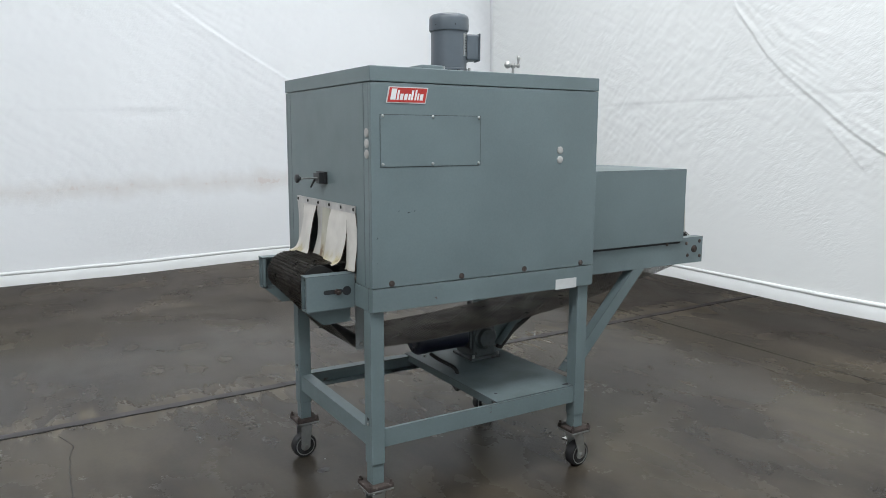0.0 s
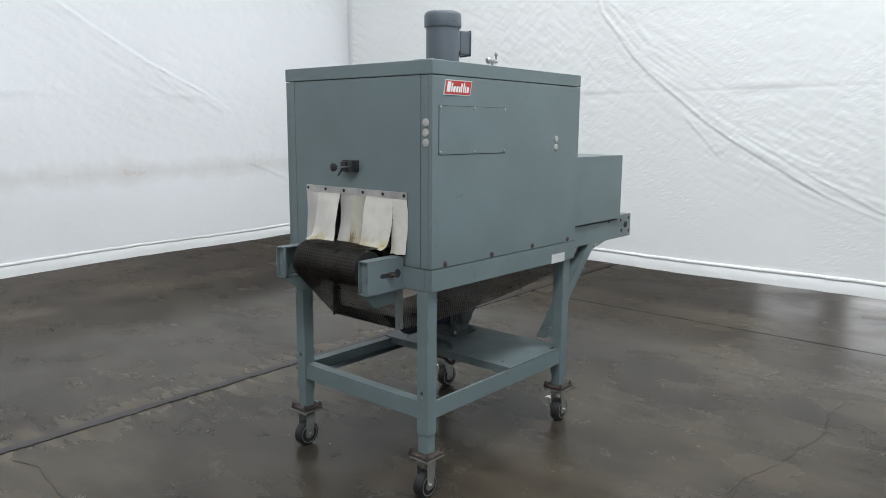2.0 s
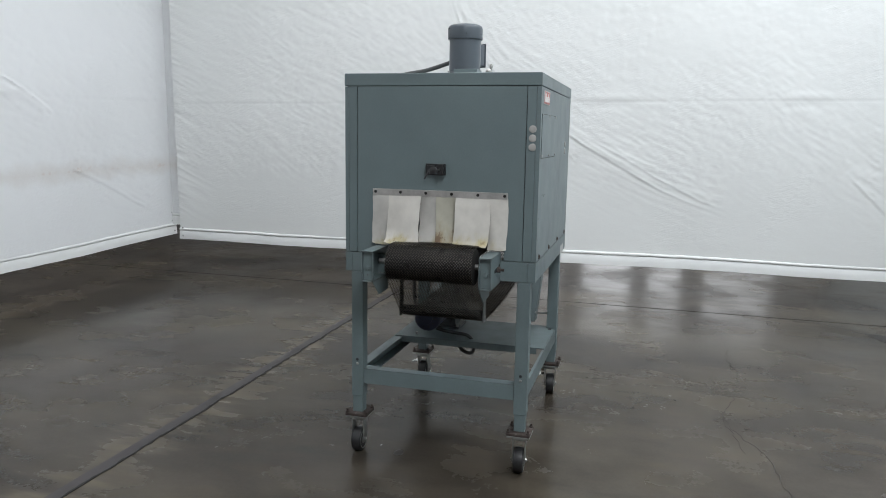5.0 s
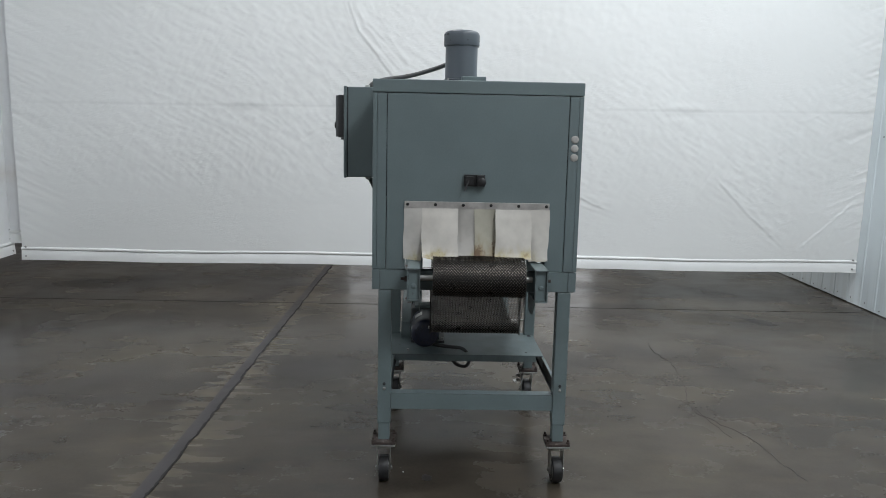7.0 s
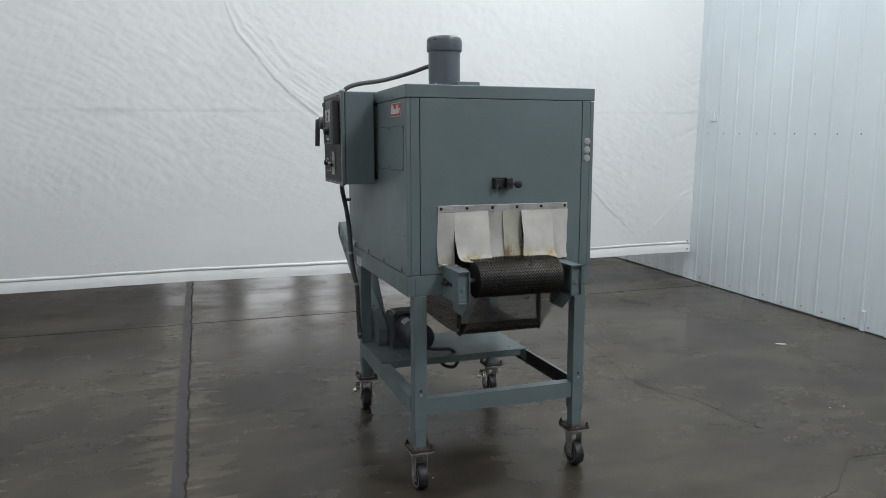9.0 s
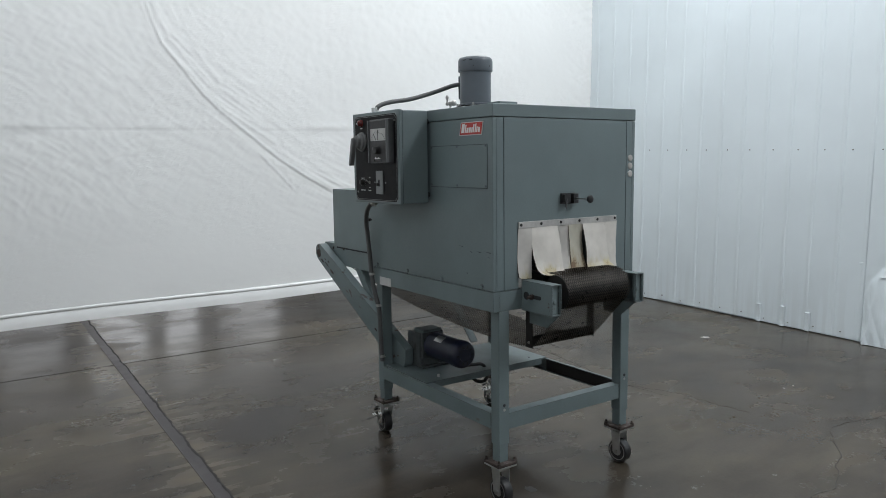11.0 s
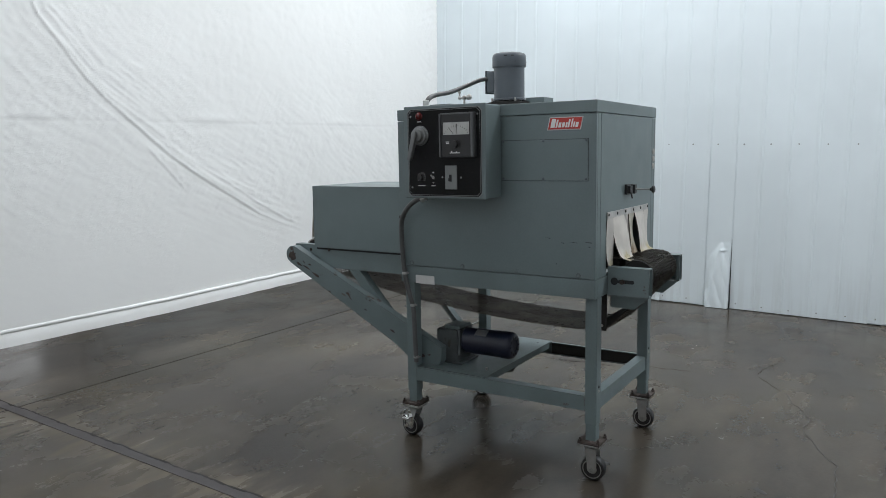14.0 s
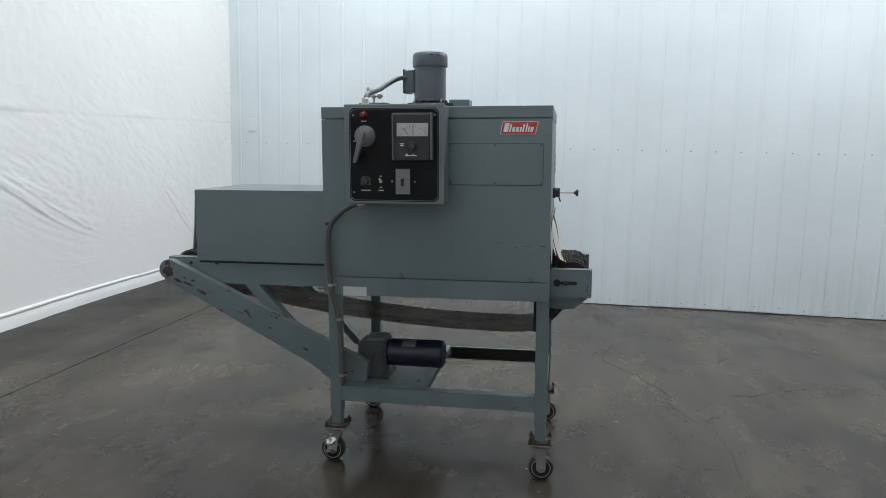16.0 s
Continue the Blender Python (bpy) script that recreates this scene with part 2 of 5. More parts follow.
def floor_material():
    """Old stained, sealed concrete: brown-grey blotches, worn matt band along the joint, glossy elsewhere."""
    m, t, n, l, b = nodes_of("sealed_concrete")
    co = n.new("ShaderNodeTexCoord").outputs["Object"]
    sep = n.new("ShaderNodeSeparateXYZ")
    l.new(co, sep.inputs[0])
    big = noise_node(n, l, co, 0.55, 4, 0.5)
    fine = noise_node(n, l, co, 60, 3, 0.6)
    mid = noise_node(n, l, co, 6, 3, 0.5, (1.5, 0.5, 1))
    c = ramp_node(n, l, big, 0.32, 0.68, (0.0350, 0.0293, 0.0243), (0.0640, 0.0545, 0.0445))
    olive = ramp_node(n, l, noise_node(n, l, co, 0.95, 4, 0.5, (1.3, 0.9, 1)), 0.34, 0.74)
    c = mix_node(n, l, math_node(n, l, "MULTIPLY", olive, 0.66), c, (0.0900, 0.0762, 0.0500))
    oily = ramp_node(n, l, noise_node(n, l, co, 1.6, 4, 0.5), 0.34, 0.74)
    c = mix_node(n, l, math_node(n, l, "MULTIPLY", oily, 0.85), c, (0.0198, 0.0162, 0.0140))
    scuff = ramp_node(n, l, noise_node(n, l, co, 3.4, 3, 0.5, (1.5, 0.6, 1)), 0.36, 0.8)
    c = mix_node(n, l, math_node(n, l, "MULTIPLY", scuff, 0.42), c, (0.1040, 0.0870, 0.0650))
    c = mix_node(n, l, math_node(n, l, "MULTIPLY", ramp_node(n, l, mid, 0.5, 0.78), 0.34), c, (0.0950, 0.0740, 0.0500))
    c = mix_node(n, l, math_node(n, l, "MULTIPLY", ramp_node(n, l, mid, 0.24, 0.46, (1, 1, 1), (0, 0, 0)), 0.34), c, (0.0230, 0.0200, 0.0180))
    # worn lighter band on both sides of the joint, streaked across it
    line = math_node(n, l, "ADD", sep.outputs[1], math_node(n, l, "MULTIPLY", sep.outputs[0], 0.016))
    d = math_node(n, l, "ABSOLUTE", math_node(n, l, "SUBTRACT", line, 1.237))
    band = math_node(n, l, "ADD", math_node(n, l, "MULTIPLY", d, 1.5), math_node(n, l, "MULTIPLY", noise_node(n, l, co, 8, 4, 0.55, (1.7, 0.4, 1)), 1.35))
    worn = ramp_node(n, l, band, 0.45, 1.3, (1, 1, 1), (0, 0, 0))
    c = mix_node(n, l, math_node(n, l, "MULTIPLY", worn, 0.78), c, (0.1560, 0.1320, 0.0960))
    speck = mix_node(n, l, ramp_node(n, l, fine, 0.3, 0.7), (0.0150, 0.0128, 0.0108), (0.0950, 0.0795, 0.0630))
    c = mix_node(n, l, 0.07, c, speck)
    l.new(c, b.inputs["Base Color"])
    rr = n.new("ShaderNodeMapRange")
    rr.inputs[1].default_value, rr.inputs[2].default_value = 0.33, 0.7
    rr.inputs[3].default_value, rr.inputs[4].default_value = 0.15, 0.33
    l.new(noise_node(n, l, co, 2.1, 3, 0.5), rr.inputs[0])
    rough = math_node(n, l, "ADD", rr.outputs[0], math_node(n, l, "MULTIPLY", worn, 0.14))
    rough = math_node(n, l, "ADD", rough, math_node(n, l, "MULTIPLY", math_node(n, l, "SUBTRACT", mid, 0.5), 0.2))
    rough = math_node(n, l, "ADD", rough, math_node(n, l, "MULTIPLY", math_node(n, l, "SUBTRACT", fine, 0.5), 0.08))
    l.new(math_node(n, l, "MAXIMUM", rough, 0.1), b.inputs["Roughness"])
    b.inputs["Specular IOR Level"].default_value = 0.2
    bp = n.new("ShaderNodeBump")
    bp.inputs["Strength"].default_value, bp.inputs["Distance"].default_value = 0.05, 0.0005
    l.new(fine, bp.inputs["Height"])
    # slow unevenness that breaks up mirrored light
    wave = n.new("ShaderNodeBump")
    wave.inputs["Strength"].default_value, wave.inputs["Distance"].default_value = 0.6, 0.0016
    l.new(noise_node(n, l, co, 4.5, 3, 0.5), wave.inputs["Height"])
    l.new(bp.outputs["Normal"], wave.inputs["Normal"])
    l.new(wave.outputs["Normal"], b.inputs["Normal"])
    return m


M_FLOOR = floor_material()
M_JOINT = pbr("grey_joint_filler", (0.038, 0.032, 0.034), 0.42, var=0.25, scale=6, fine=40, bump=0.15, wear=(0.034, 0.028, 0.026), wear_at=0.62, wear_scale=7)
M_STAIN = pbr("dark_oil_stain", (0.021, 0.017, 0.015), 0.4, var=0.3, scale=20, bump=0.05)
M_HAIR = pbr("hairline_crack", (0.025, 0.021, 0.018), 0.7, bump=0)
M_CRACK = pbr("dark_crack", (0.013, 0.012, 0.011), 0.85, bump=0)


# ---- mesh helpers ----
def part(name, bm, material, parent=None, label="", smooth=False):
    """Links a bmesh as one mesh object, under a thing or a part when parent is given."""
    bmesh.ops.recalc_face_normals(bm, faces=bm.faces)
    me = bpy.data.meshes.new(name)
    bm.to_mesh(me)
    bm.free()
    return put(name, me, material, parent, label, smooth)


def put(name, me, material, parent=None, label="", smooth=False):
    me.materials.append(material)
    if smooth:
        me.polygons.foreach_set("use_smooth", [True] * len(me.polygons))
        me.set_sharp_from_angle(angle=radians(40))
    ob = new(name, me)
    if parent:
        ob.parent = parent
        if parent.type == "EMPTY":
            ob.matrix_parent_inverse = Matrix.Translation(parent.location).inverted()
    if label:
        tagged(ob, label)
    return ob


def empty(name, x, y, z, label, category, group=""):
    ob = new(name)
    ob.location = (x, y, z)
    ob.empty_display_size = 0.2
    return tagged(ob, label, category, group)


def box(bm, x0, x1, y0, y1, z0, z1, bevel=0.0):
    m = Matrix.Translation(((x0 + x1) / 2, (y0 + y1) / 2, (z0 + z1) / 2)) @ Matrix.Diagonal((abs(x1 - x0), abs(y1 - y0), abs(z1 - z0), 1))
    vs = bmesh.ops.create_cube(bm, size=1, matrix=m)["verts"]
    if bevel:
        es = {e for v in vs for e in v.link_edges}
        bmesh.ops.bevel(bm, geom=list(es), offset=bevel, segments=2, profile=0.5, affect="EDGES")
    return bm


def block(name, x0, x1, y0, y1, z0, z1, mat, parent=None, label="", bevel=0.002):
    return part(name, box(bmesh.new(), x0, x1, y0, y1, z0, z1, bevel), mat, parent, label)


def rod(bm, p0, p1, r, r2=None, seg=20, caps=True):
    a, b = Vector(p0), Vector(p1)
    d = b - a
    m = Matrix.Translation((a + b) / 2) @ d.to_track_quat("Z", "Y").to_matrix().to_4x4()
    bmesh.ops.create_cone(bm, cap_ends=caps, segments=seg, radius1=r, radius2=r if r2 is None else r2, depth=d.length, matrix=m)
    return bm


def lathe(bm, origin, axis, profile, seg=28):
    """A turned shape: profile of (along, radius) pairs from the origin along the axis."""
    q = Vector(axis).to_track_quat("Z", "Y").to_matrix()
    rings = []
    for h, r in profile:
        rings.append([bm.verts.new(Vector(origin) + q @ Vector((r * math.cos(2 * math.pi * k / seg), r * math.sin(2 * math.pi * k / seg), h))) for k in range(seg)])
    for a, b in zip(rings, rings[1:]):
        for k in range(seg):
            bm.faces.new((a[k], a[(k + 1) % seg], b[(k + 1) % seg], b[k]))
    bm.faces.new(rings[0][::-1])
    bm.faces.new(rings[-1])
    return bm


def prism(bm, poly, axis, a, b):
    """Extrudes a polygon of pairs along an axis: for 'y' the pairs are x and z, for 'x' y and z, for 'z' x and y."""
    def p(u, v, w):
        return {"y": (u, w, v), "x": (w, u, v), "z": (u, v, w)}[axis]
    lo = [bm.verts.new(p(u, v, a)) for u, v in poly]
    hi = [bm.verts.new(p(u, v, b)) for u, v in poly]
    n = len(poly)
    bm.faces.new(lo[::-1])
    bm.faces.new(hi)
    for k in range(n):
        bm.faces.new((lo[k], lo[(k + 1) % n], hi[(k + 1) % n], hi[k]))
    return bm


def soften(bm, r=0.002):
    bmesh.ops.bevel(bm, geom=[e for e in bm.edges if e.calc_length() > 3 * r], offset=r, segments=2, profile=0.5, affect="EDGES")
    return bm


def curve_points(pts, per=8):
    """Catmull-Rom points through the given ones."""
    p = [Vector(q) for q in pts]
    p = [2 * p[0] - p[1]] + p + [2 * p[-1] - p[-2]]
    out = []
    for a, b, c, d in zip(p, p[1:], p[2:], p[3:]):
        for k in range(per):
            t = k / per
            out.append(0.5 * (2 * b + (c - a) * t + (2 * a - 5 * b + 4 * c - d) * t * t + (3 * b - a - 3 * c + d) * t ** 3))
    return out + [p[-2]]


def hose(bm, pts, r, seg=10, ribs=0.0, per=8):
    pts = curve_points(pts, per)
    rings = []
    up = Vector((0.31, 0.22, 0.92))
    for k, q in enumerate(pts):
        d = (pts[min(k + 1, len(pts) - 1)] - pts[max(k - 1, 0)]).normalized()
        s = d.cross(up).normalized()
        v = s.cross(d)
        rr = r + (ribs if k % 2 else 0)
        rings.append([bm.verts.new(q + rr * (s * math.cos(2 * math.pi * j / seg) + v * math.sin(2 * math.pi * j / seg))) for j in range(seg)])
    for a, b in zip(rings, rings[1:]):
        for j in range(seg):
            bm.faces.new((a[j], a[(j + 1) % seg], b[(j + 1) % seg], b[j]))
    bm.faces.new(rings[0][::-1])
    bm.faces.new(rings[-1])
    return bm


def grid_mesh(name, co, nu, nv):
    """A mesh from nu x nv places (numpy, row by row)."""
    me = bpy.data.meshes.new(name)
    i = (np.arange(nv - 1)[:, None] * nu + np.arange(nu - 1)[None]).ravel()
    me.from_pydata(co.tolist(), [], np.stack([i, i + 1, i + nu + 1, i + nu], 1).tolist())
    return me


RNG = np.random.default_rng(7)
LATTICE = RNG.random((64, 64))


def rough2(u, v, octaves=3):
    """Smooth value noise over two numpy arrays, about -0.5 to 0.5."""
    total, amp = 0.0, 1.0
    for k in range(octaves):
        a, b = u * 2 ** k + 17.3 * k, v * 2 ** k + 5.1 * k
        i, j = np.floor(a).astype(int), np.floor(b).astype(int)
        f, g = a - i, b - j
        f, g = f * f * (3 - 2 * f), g * g * (3 - 2 * g)
        i0, i1, j0, j1 = i % 64, (i + 1) % 64, j % 64, (j + 1) % 64
        w = (LATTICE[i0, j0] * (1 - f) + LATTICE[i1, j0] * f) * (1 - g) + (LATTICE[i0, j1] * (1 - f) + LATTICE[i1, j1] * f) * g
        total, amp = total + amp * (w - 0.5), amp * 0.5
    return total


# ---- the hall: floor, walls, ceiling ----
floor = tagged(block("floor", -6.0, 10.0, -5.2, 8.6, -0.2, 0.0, M_FLOOR, bevel=0), "dark brown-grey sealed concrete floor, stained and cracked", "floor", kind="structure")


def ribbon(name, pts, width, z, mat, label="", jitter=0.0, step=0.03, taper=True):
    """A thin raised line on the floor that follows a polyline, uneven where jitter is given."""
    line = []
    for (x0, y0), (x1, y1) in zip(pts, pts[1:]):
        n = max(1, int(math.hypot(x1 - x0, y1 - y0) / step))
        line += [(x0 + (x1 - x0) * k / n, y0 + (y1 - y0) * k / n) for k in range(n)]
    line.append(pts[-1])
    walk_x = walk_y = 0.0
    out = []
    for x, y in line:
        walk_x, walk_y = 0.75 * walk_x + random.uniform(-jitter, jitter), 0.75 * walk_y + random.uniform(-jitter, jitter)
        out.append((x + walk_x, y + walk_y))
    bm = bmesh.new()
    rows = []
    for k, (x, y) in enumerate(out):
        a, b = out[max(k - 1, 0)], out[min(k + 1, len(out) - 1)]
        dx, dy = b[0] - a[0], b[1] - a[1]
        d = math.hypot(dx, dy) or 1
        w = width / 2 * (random.uniform(0.35, 1.2) if jitter else 1)
        if taper and (k < 2 or k > len(out) - 3):
            w *= 0.4
        rows.append([bm.verts.new((x - dy / d * w * s, y + dx / d * w * s, zz)) for s, zz in ((-1, 0), (-1, z), (1, z), (1, 0))])
    for a, b in zip(rows, rows[1:]):
        for j in range(3):
            bm.faces.new((a[j], a[j + 1], b[j + 1], b[j]))
    return part(name, bm, mat, floor, label)


ribbon("joint_filler", [(-6, 1.33), (0, 1.231), (10, 1.066)], 0.056, 0.0025, M_JOINT, "grey filler strip in the expansion joint", taper=False, step=0.4)
ribbon("joint_edge", [(-6, 1.3), (0, 1.203), (10, 1.043)], 0.012, 0.0029, M_CRACK, "ragged dark gap along the filler", 0.0034, 0.02, False)
ribbon("saw_cut", [(2.88, -3.28), (2.9, 0.0), (2.94, 8.4)], 0.010, 0.0012, M_CRACK, "thin dark saw cut", 0.0008, 0.08, False)
ribbon("crack", [(-0.846, 1.14), (-0.806, 0.934), (-0.841, 0.72), (-0.832, 0.4), (-0.825, 0.23), (-0.829, -0.065), (-0.833, -0.34), (-0.746, -0.463), (-0.652, -0.672), (-0.67, -0.87), (-0.571, -1.06), (-0.51, -1.205), (-0.33, -1.475)], 0.0044, 0.0011, M_HAIR, "", 0.008)
ribbon("scratch", [(-0.987, -0.935), (-1.145, -0.972), (-1.26, -1.063)], 0.0058, 0.0011, M_CRACK, "", 0.004)
ribbon("scratch", [(-1.344, -1.098), (-1.514, -1.191)], 0.0042, 0.0011, M_HAIR, "", 0.004)
ribbon("crack", [(1.973, -1.299), (1.532, -1.289), (1.048, -1.235), (0.86, -1.166), (0.689, -1.206), (0.404, -1.335), (0.029, -1.37)], 0.0028, 0.0011, M_HAIR, "", 0.011)
ribbon("crack", [(0.86, -1.166), (0.594, -1.2), (0.461, -1.23)], 0.0028, 0.0011, M_HAIR, "", 0.01)
ribbon("crack", [(-0.33, -1.475), (-0.336, -1.595), (-0.386, -1.917)], 0.0028, 0.0011, M_HAIR, "", 0.012)


def blot(name, x, y, length, width, turn, z, mat, label=""):
    """A flat uneven patch lying on the floor."""
    bm = bmesh.new()
    pts = []
    for k in range(22):
        a = 2 * math.pi * k / 22
        u, v = length / 2 * math.cos(a) * random.uniform(0.75, 1.1), width / 2 * math.sin(a) * random.uniform(0.7, 1.15)
        pts.append((x + u * math.cos(turn) - v * math.sin(turn), y + u * math.sin(turn) + v * math.cos(turn)))
    prism(bm, pts, "z", 0.0, z)
    return part(name, bm, mat, floor, label)


blot("oil_stain", 2.54, -2.294, 0.26, 0.13, 0.62, 0.0008, M_STAIN, "small dark oily stain")
blot("oil_spot", 0.037, 0.168, 0.06, 0.045, 0.2, 0.0008, M_STAIN, "small dark oily spot")
blot("paint_fleck", 0.082, 0.26, 0.008, 0.006, 0.2, 0.0015, M_LABEL)
blot("paint_fleck", 1.146, -2.529, 0.075, 0.035, 1.1, 0.0012, M_LABEL, "pale fleck")
blot("oil_spot", -0.585, 0.083, 0.075, 0.028, 2.6, 0.0008, M_STAIN)
blot("oil_spot", -0.72, 0.088, 0.075, 0.02, 0.1, 0.0008, M_STAIN)
blot("paint_fleck", 0.157, -1.893, 0.014, 0.01, 0.3, 0.0015, M_LABEL)
blot("paint_fleck", 0.151, -1.98, 0.012, 0.008, 1.9, 0.0015, M_LABEL)

ceiling = tagged(block("ceiling", -6.0, 10.0, -5.2, 8.6, 5.0, 5.2, M_CEIL, bevel=0), "plain grey ceiling over the bay", "ceiling", kind="structure")
tagged(block("wall_west", -6.2, -6.0, -5.2, 8.6, 0.0, 5.0, M_SHUT, bevel=0), "plain grey wall closing the hall", "wall", kind="structure")
tagged(block("wall_east", 10.0, 10.2, -5.2, 8.6, 0.0, 5.0, M_HALL, bevel=0), "plain pale wall closing the hall", "wall", kind="structure")
tagged(block("wall_north", -6.0, 10.0, 8.6, 8.8, 0.0, 5.0, M_SHUT, bevel=0), "plain grey wall closing the hall", "wall", kind="structure")


# ---- south wall: ribbed metal sheeting on a straight line ----
def south(x, out=0.0, z=0.0):
    """A place on the south wall line, out metres into the hall."""
    return Vector((x + 0.016 * out, -3.3 - 0.016 * x + out, z))


wall_s = new("wall_south")
wall_s.location = south(2.0)
tagged(wall_s, "pale blue-white ribbed metal wall sheeting, scuffed at its foot", "wall", kind="structure")
PITCH = 0.2033
back = bmesh.new()
vs = [back.verts.new(south(x, o, z)) for x, o in ((-6.1, -0.02), (10.2, -0.02), (10.2, -0.22), (-6.1, -0.22)) for z in (0, 5.0)]
for a in range(4):
    b = (a + 1) % 4
    back.faces.new((vs[2 * a], vs[2 * b], vs[2 * b + 1], vs[2 * a + 1]))
back.faces.new([vs[k] for k in (0, 2, 4, 6)])
back.faces.new([vs[k] for k in (1, 3, 5, 7)])
part("backing", back, M_WALL, wall_s)


RIB = 0.406


def wall_panel(x0, lift):
    """One sheet, five beads wide, its foot a little above the floor."""
    prof = [(0.0, 0.0005)]
    for k in range(5):
        c = k * PITCH
        prof += [(c + 0.0035, 0.002), (c + 0.009, 0.005), (c + 0.02, 0.005), (c + 0.034, 0.0025), (c + 0.1, 0.0031), (c + PITCH - 0.035, 0.0025), (c + PITCH - 0.006, 0.0018), (c + PITCH, 0.0005)]
    bm = bmesh.new()
    front = [[bm.verts.new(south(x0 + u, o, z)) for u, o in prof] for z in (lift, 5.0)]
    rear = [[bm.verts.new(south(x0 + u, o - 0.004, z)) for u, o in prof] for z in (lift, 5.0)]
    for k in range(len(prof) - 1):
        bm.faces.new((front[0][k], front[0][k + 1], front[1][k + 1], front[1][k]))
        bm.faces.new((front[0][k], rear[0][k], rear[0][k + 1], front[0][k + 1]))
    return part("wall_panel", bm, M_WALL, wall_s)


# panel joints fall at one bead in five
x = RIB - PITCH - 6 * 5 * PITCH
k = 0
while x < 9.2:
    wall_panel(x, 0.006 + 0.008 * ((k * 7) % 5) / 4)
    x += 5 * PITCH
    k += 1

screw = bmesh.new()
for k in range(-31, 45):
    sx = RIB + k * PITCH - 0.052
    for sz in (1.376, 0.045 + random.uniform(-0.01, 0.012), 2.95):
        p = south(sx, 0.002, sz)
        rod(screw, p, p + Vector((0.0007, 0.006, 0)), 0.006, 0.004, 8)
tagged(part("screws", screw, M_GREYPL, wall_s, "rows of small grey sheet screws"), kind="stuff")

# a patch sheet between two beads, its foot pushed out, creased and torn from the joint
nu, nv = 30, 90
xl, xr = RIB - PITCH + 0.004, RIB - 0.002
uu, vv = np.meshgrid(np.linspace(xl, xr, nu), np.concatenate([np.linspace(0.004, 0.58, 60), np.linspace(0.6, 1.372, 30)]))
t = np.clip((0.555 - vv) / 0.55, 0, 1)
ridge = 0.287 + 0.085 * t + 0.006 * np.sin(vv * 31)
high = 0.062 * t ** 0.55 * (1 - 0.35 * t)
edge = 0.03 * t
span = 0.016 + 0.36 * np.clip(0.55 - vv, 0, 1)
right = edge + (high - edge) * np.clip(1 - (ridge - uu) / np.minimum(span, ridge - xl), 0, 1) ** 0.8
left = high * np.clip(1 - (uu - ridge) / np.minimum(span * 1.2, xr - ridge), 0, 1) ** 1.3
push = 0.0065 + np.where(uu < ridge, right, left)
push += t ** 0.5 * (0.006 * rough2(uu * 26, vv * 9) + 0.006 * np.abs(np.sin(38 * (uu - 0.33 * vv))) * np.clip((xr - uu) / 0.05, 0, 1))
push += 0.01 * np.exp(-(((uu - 0.27) + (vv - 0.495) * 0.5) / 0.024) ** 2 - ((vv - 0.495) / 0.009) ** 2)
push += 0.018 * np.exp(-((uu - (xr - 0.02)) / 0.022) ** 2) * np.clip((0.16 - vv) / 0.1, 0, 1)
co = np.array([south(u, p, v) for u, v, p in zip(uu.ravel(), vv.ravel(), push.ravel())])
put("torn_sheet", grid_mesh("torn_sheet", co, nu, nv), M_WALL, wall_s, "patch sheet with a creased, pushed-out foot", True)
gap = bmesh.new()
rod(gap, south(xl - 0.006, 0.004, 0.008), south(xl - 0.004, 0.002, 0.6), 0.005, 0.0006, 8)
part("joint_gap", gap, M_SEAM_SHADE, wall_s, "dark open gap between two sheets")
dent = bmesh.new()
lathe(dent, south(0.444, 0.002, 0.578), (0.25, 1, 0.3), [(0, 0.017), (0.0025, 0.008), (0.0005, 0.005), (0.002, 0.001)], 7)
bmesh.ops.scale(dent, vec=(1.3, 1, 0.6), space=Matrix.Translation(-south(0.444, 0, 0.578)), verts=dent.verts)
part("dent", dent, M_WALL, wall_s)
# bead feet knocked flat and bent outwards
for k, h in ((2, 0.15), (3, 0.165), (4, 0.15)):
    foot = bmesh.new()
    c = RIB + k * PITCH
    rows = [[foot.verts.new(south(c + u, o * f, z)) for u, o in ((-0.026, 0.004), (-0.022, 0.014), (0.006, 0.012), (0.012, 0.004))]
            for z, f in ((0.006, 1.5), (0.05, 1.1), (h - 0.004, 1.35), (h, 0.6))]
    for r0, r1 in zip(rows, rows[1:]):
        for a in range(3):
            foot.faces.new((r0[a], r0[a + 1], r1[a + 1], r1[a]))
    foot.faces.new(rows[3])
    part("bent_foot", foot, M_WALL, wall_s)

switch = empty("light_switch", *south(2.93, 0.004, 1.544), "white plastic light switch plate on the metal wall", "light switch")
bm = bmesh.new()
prism(bm, [(-0.036, -0.057), (0.036, -0.057), (0.036, 0.057), (-0.036, 0.057)], "y", 0.0, 0.013)
soften(bm, 0.002)
bmesh.ops.transform(bm, matrix=Matrix.Translation(south(2.93, 0.003, 1.544)) @ Matrix.Rotation(-math.atan(0.016), 4, "Z"), verts=bm.verts)
part("plate", bm, M_SWITCH, switch)
bm = bmesh.new()
prism(bm, [(-0.006, -0.012), (0.006, -0.012), (0.006, 0.012), (-0.006, 0.012)], "y", 0.0125, 0.02)
bmesh.ops.transform(bm, matrix=Matrix.Translation(south(2.93, 0.003, 1.544)) @ Matrix.Rotation(-math.atan(0.016), 4, "Z"), verts=bm.verts)
part("toggle", bm, M_SWITCH, switch)


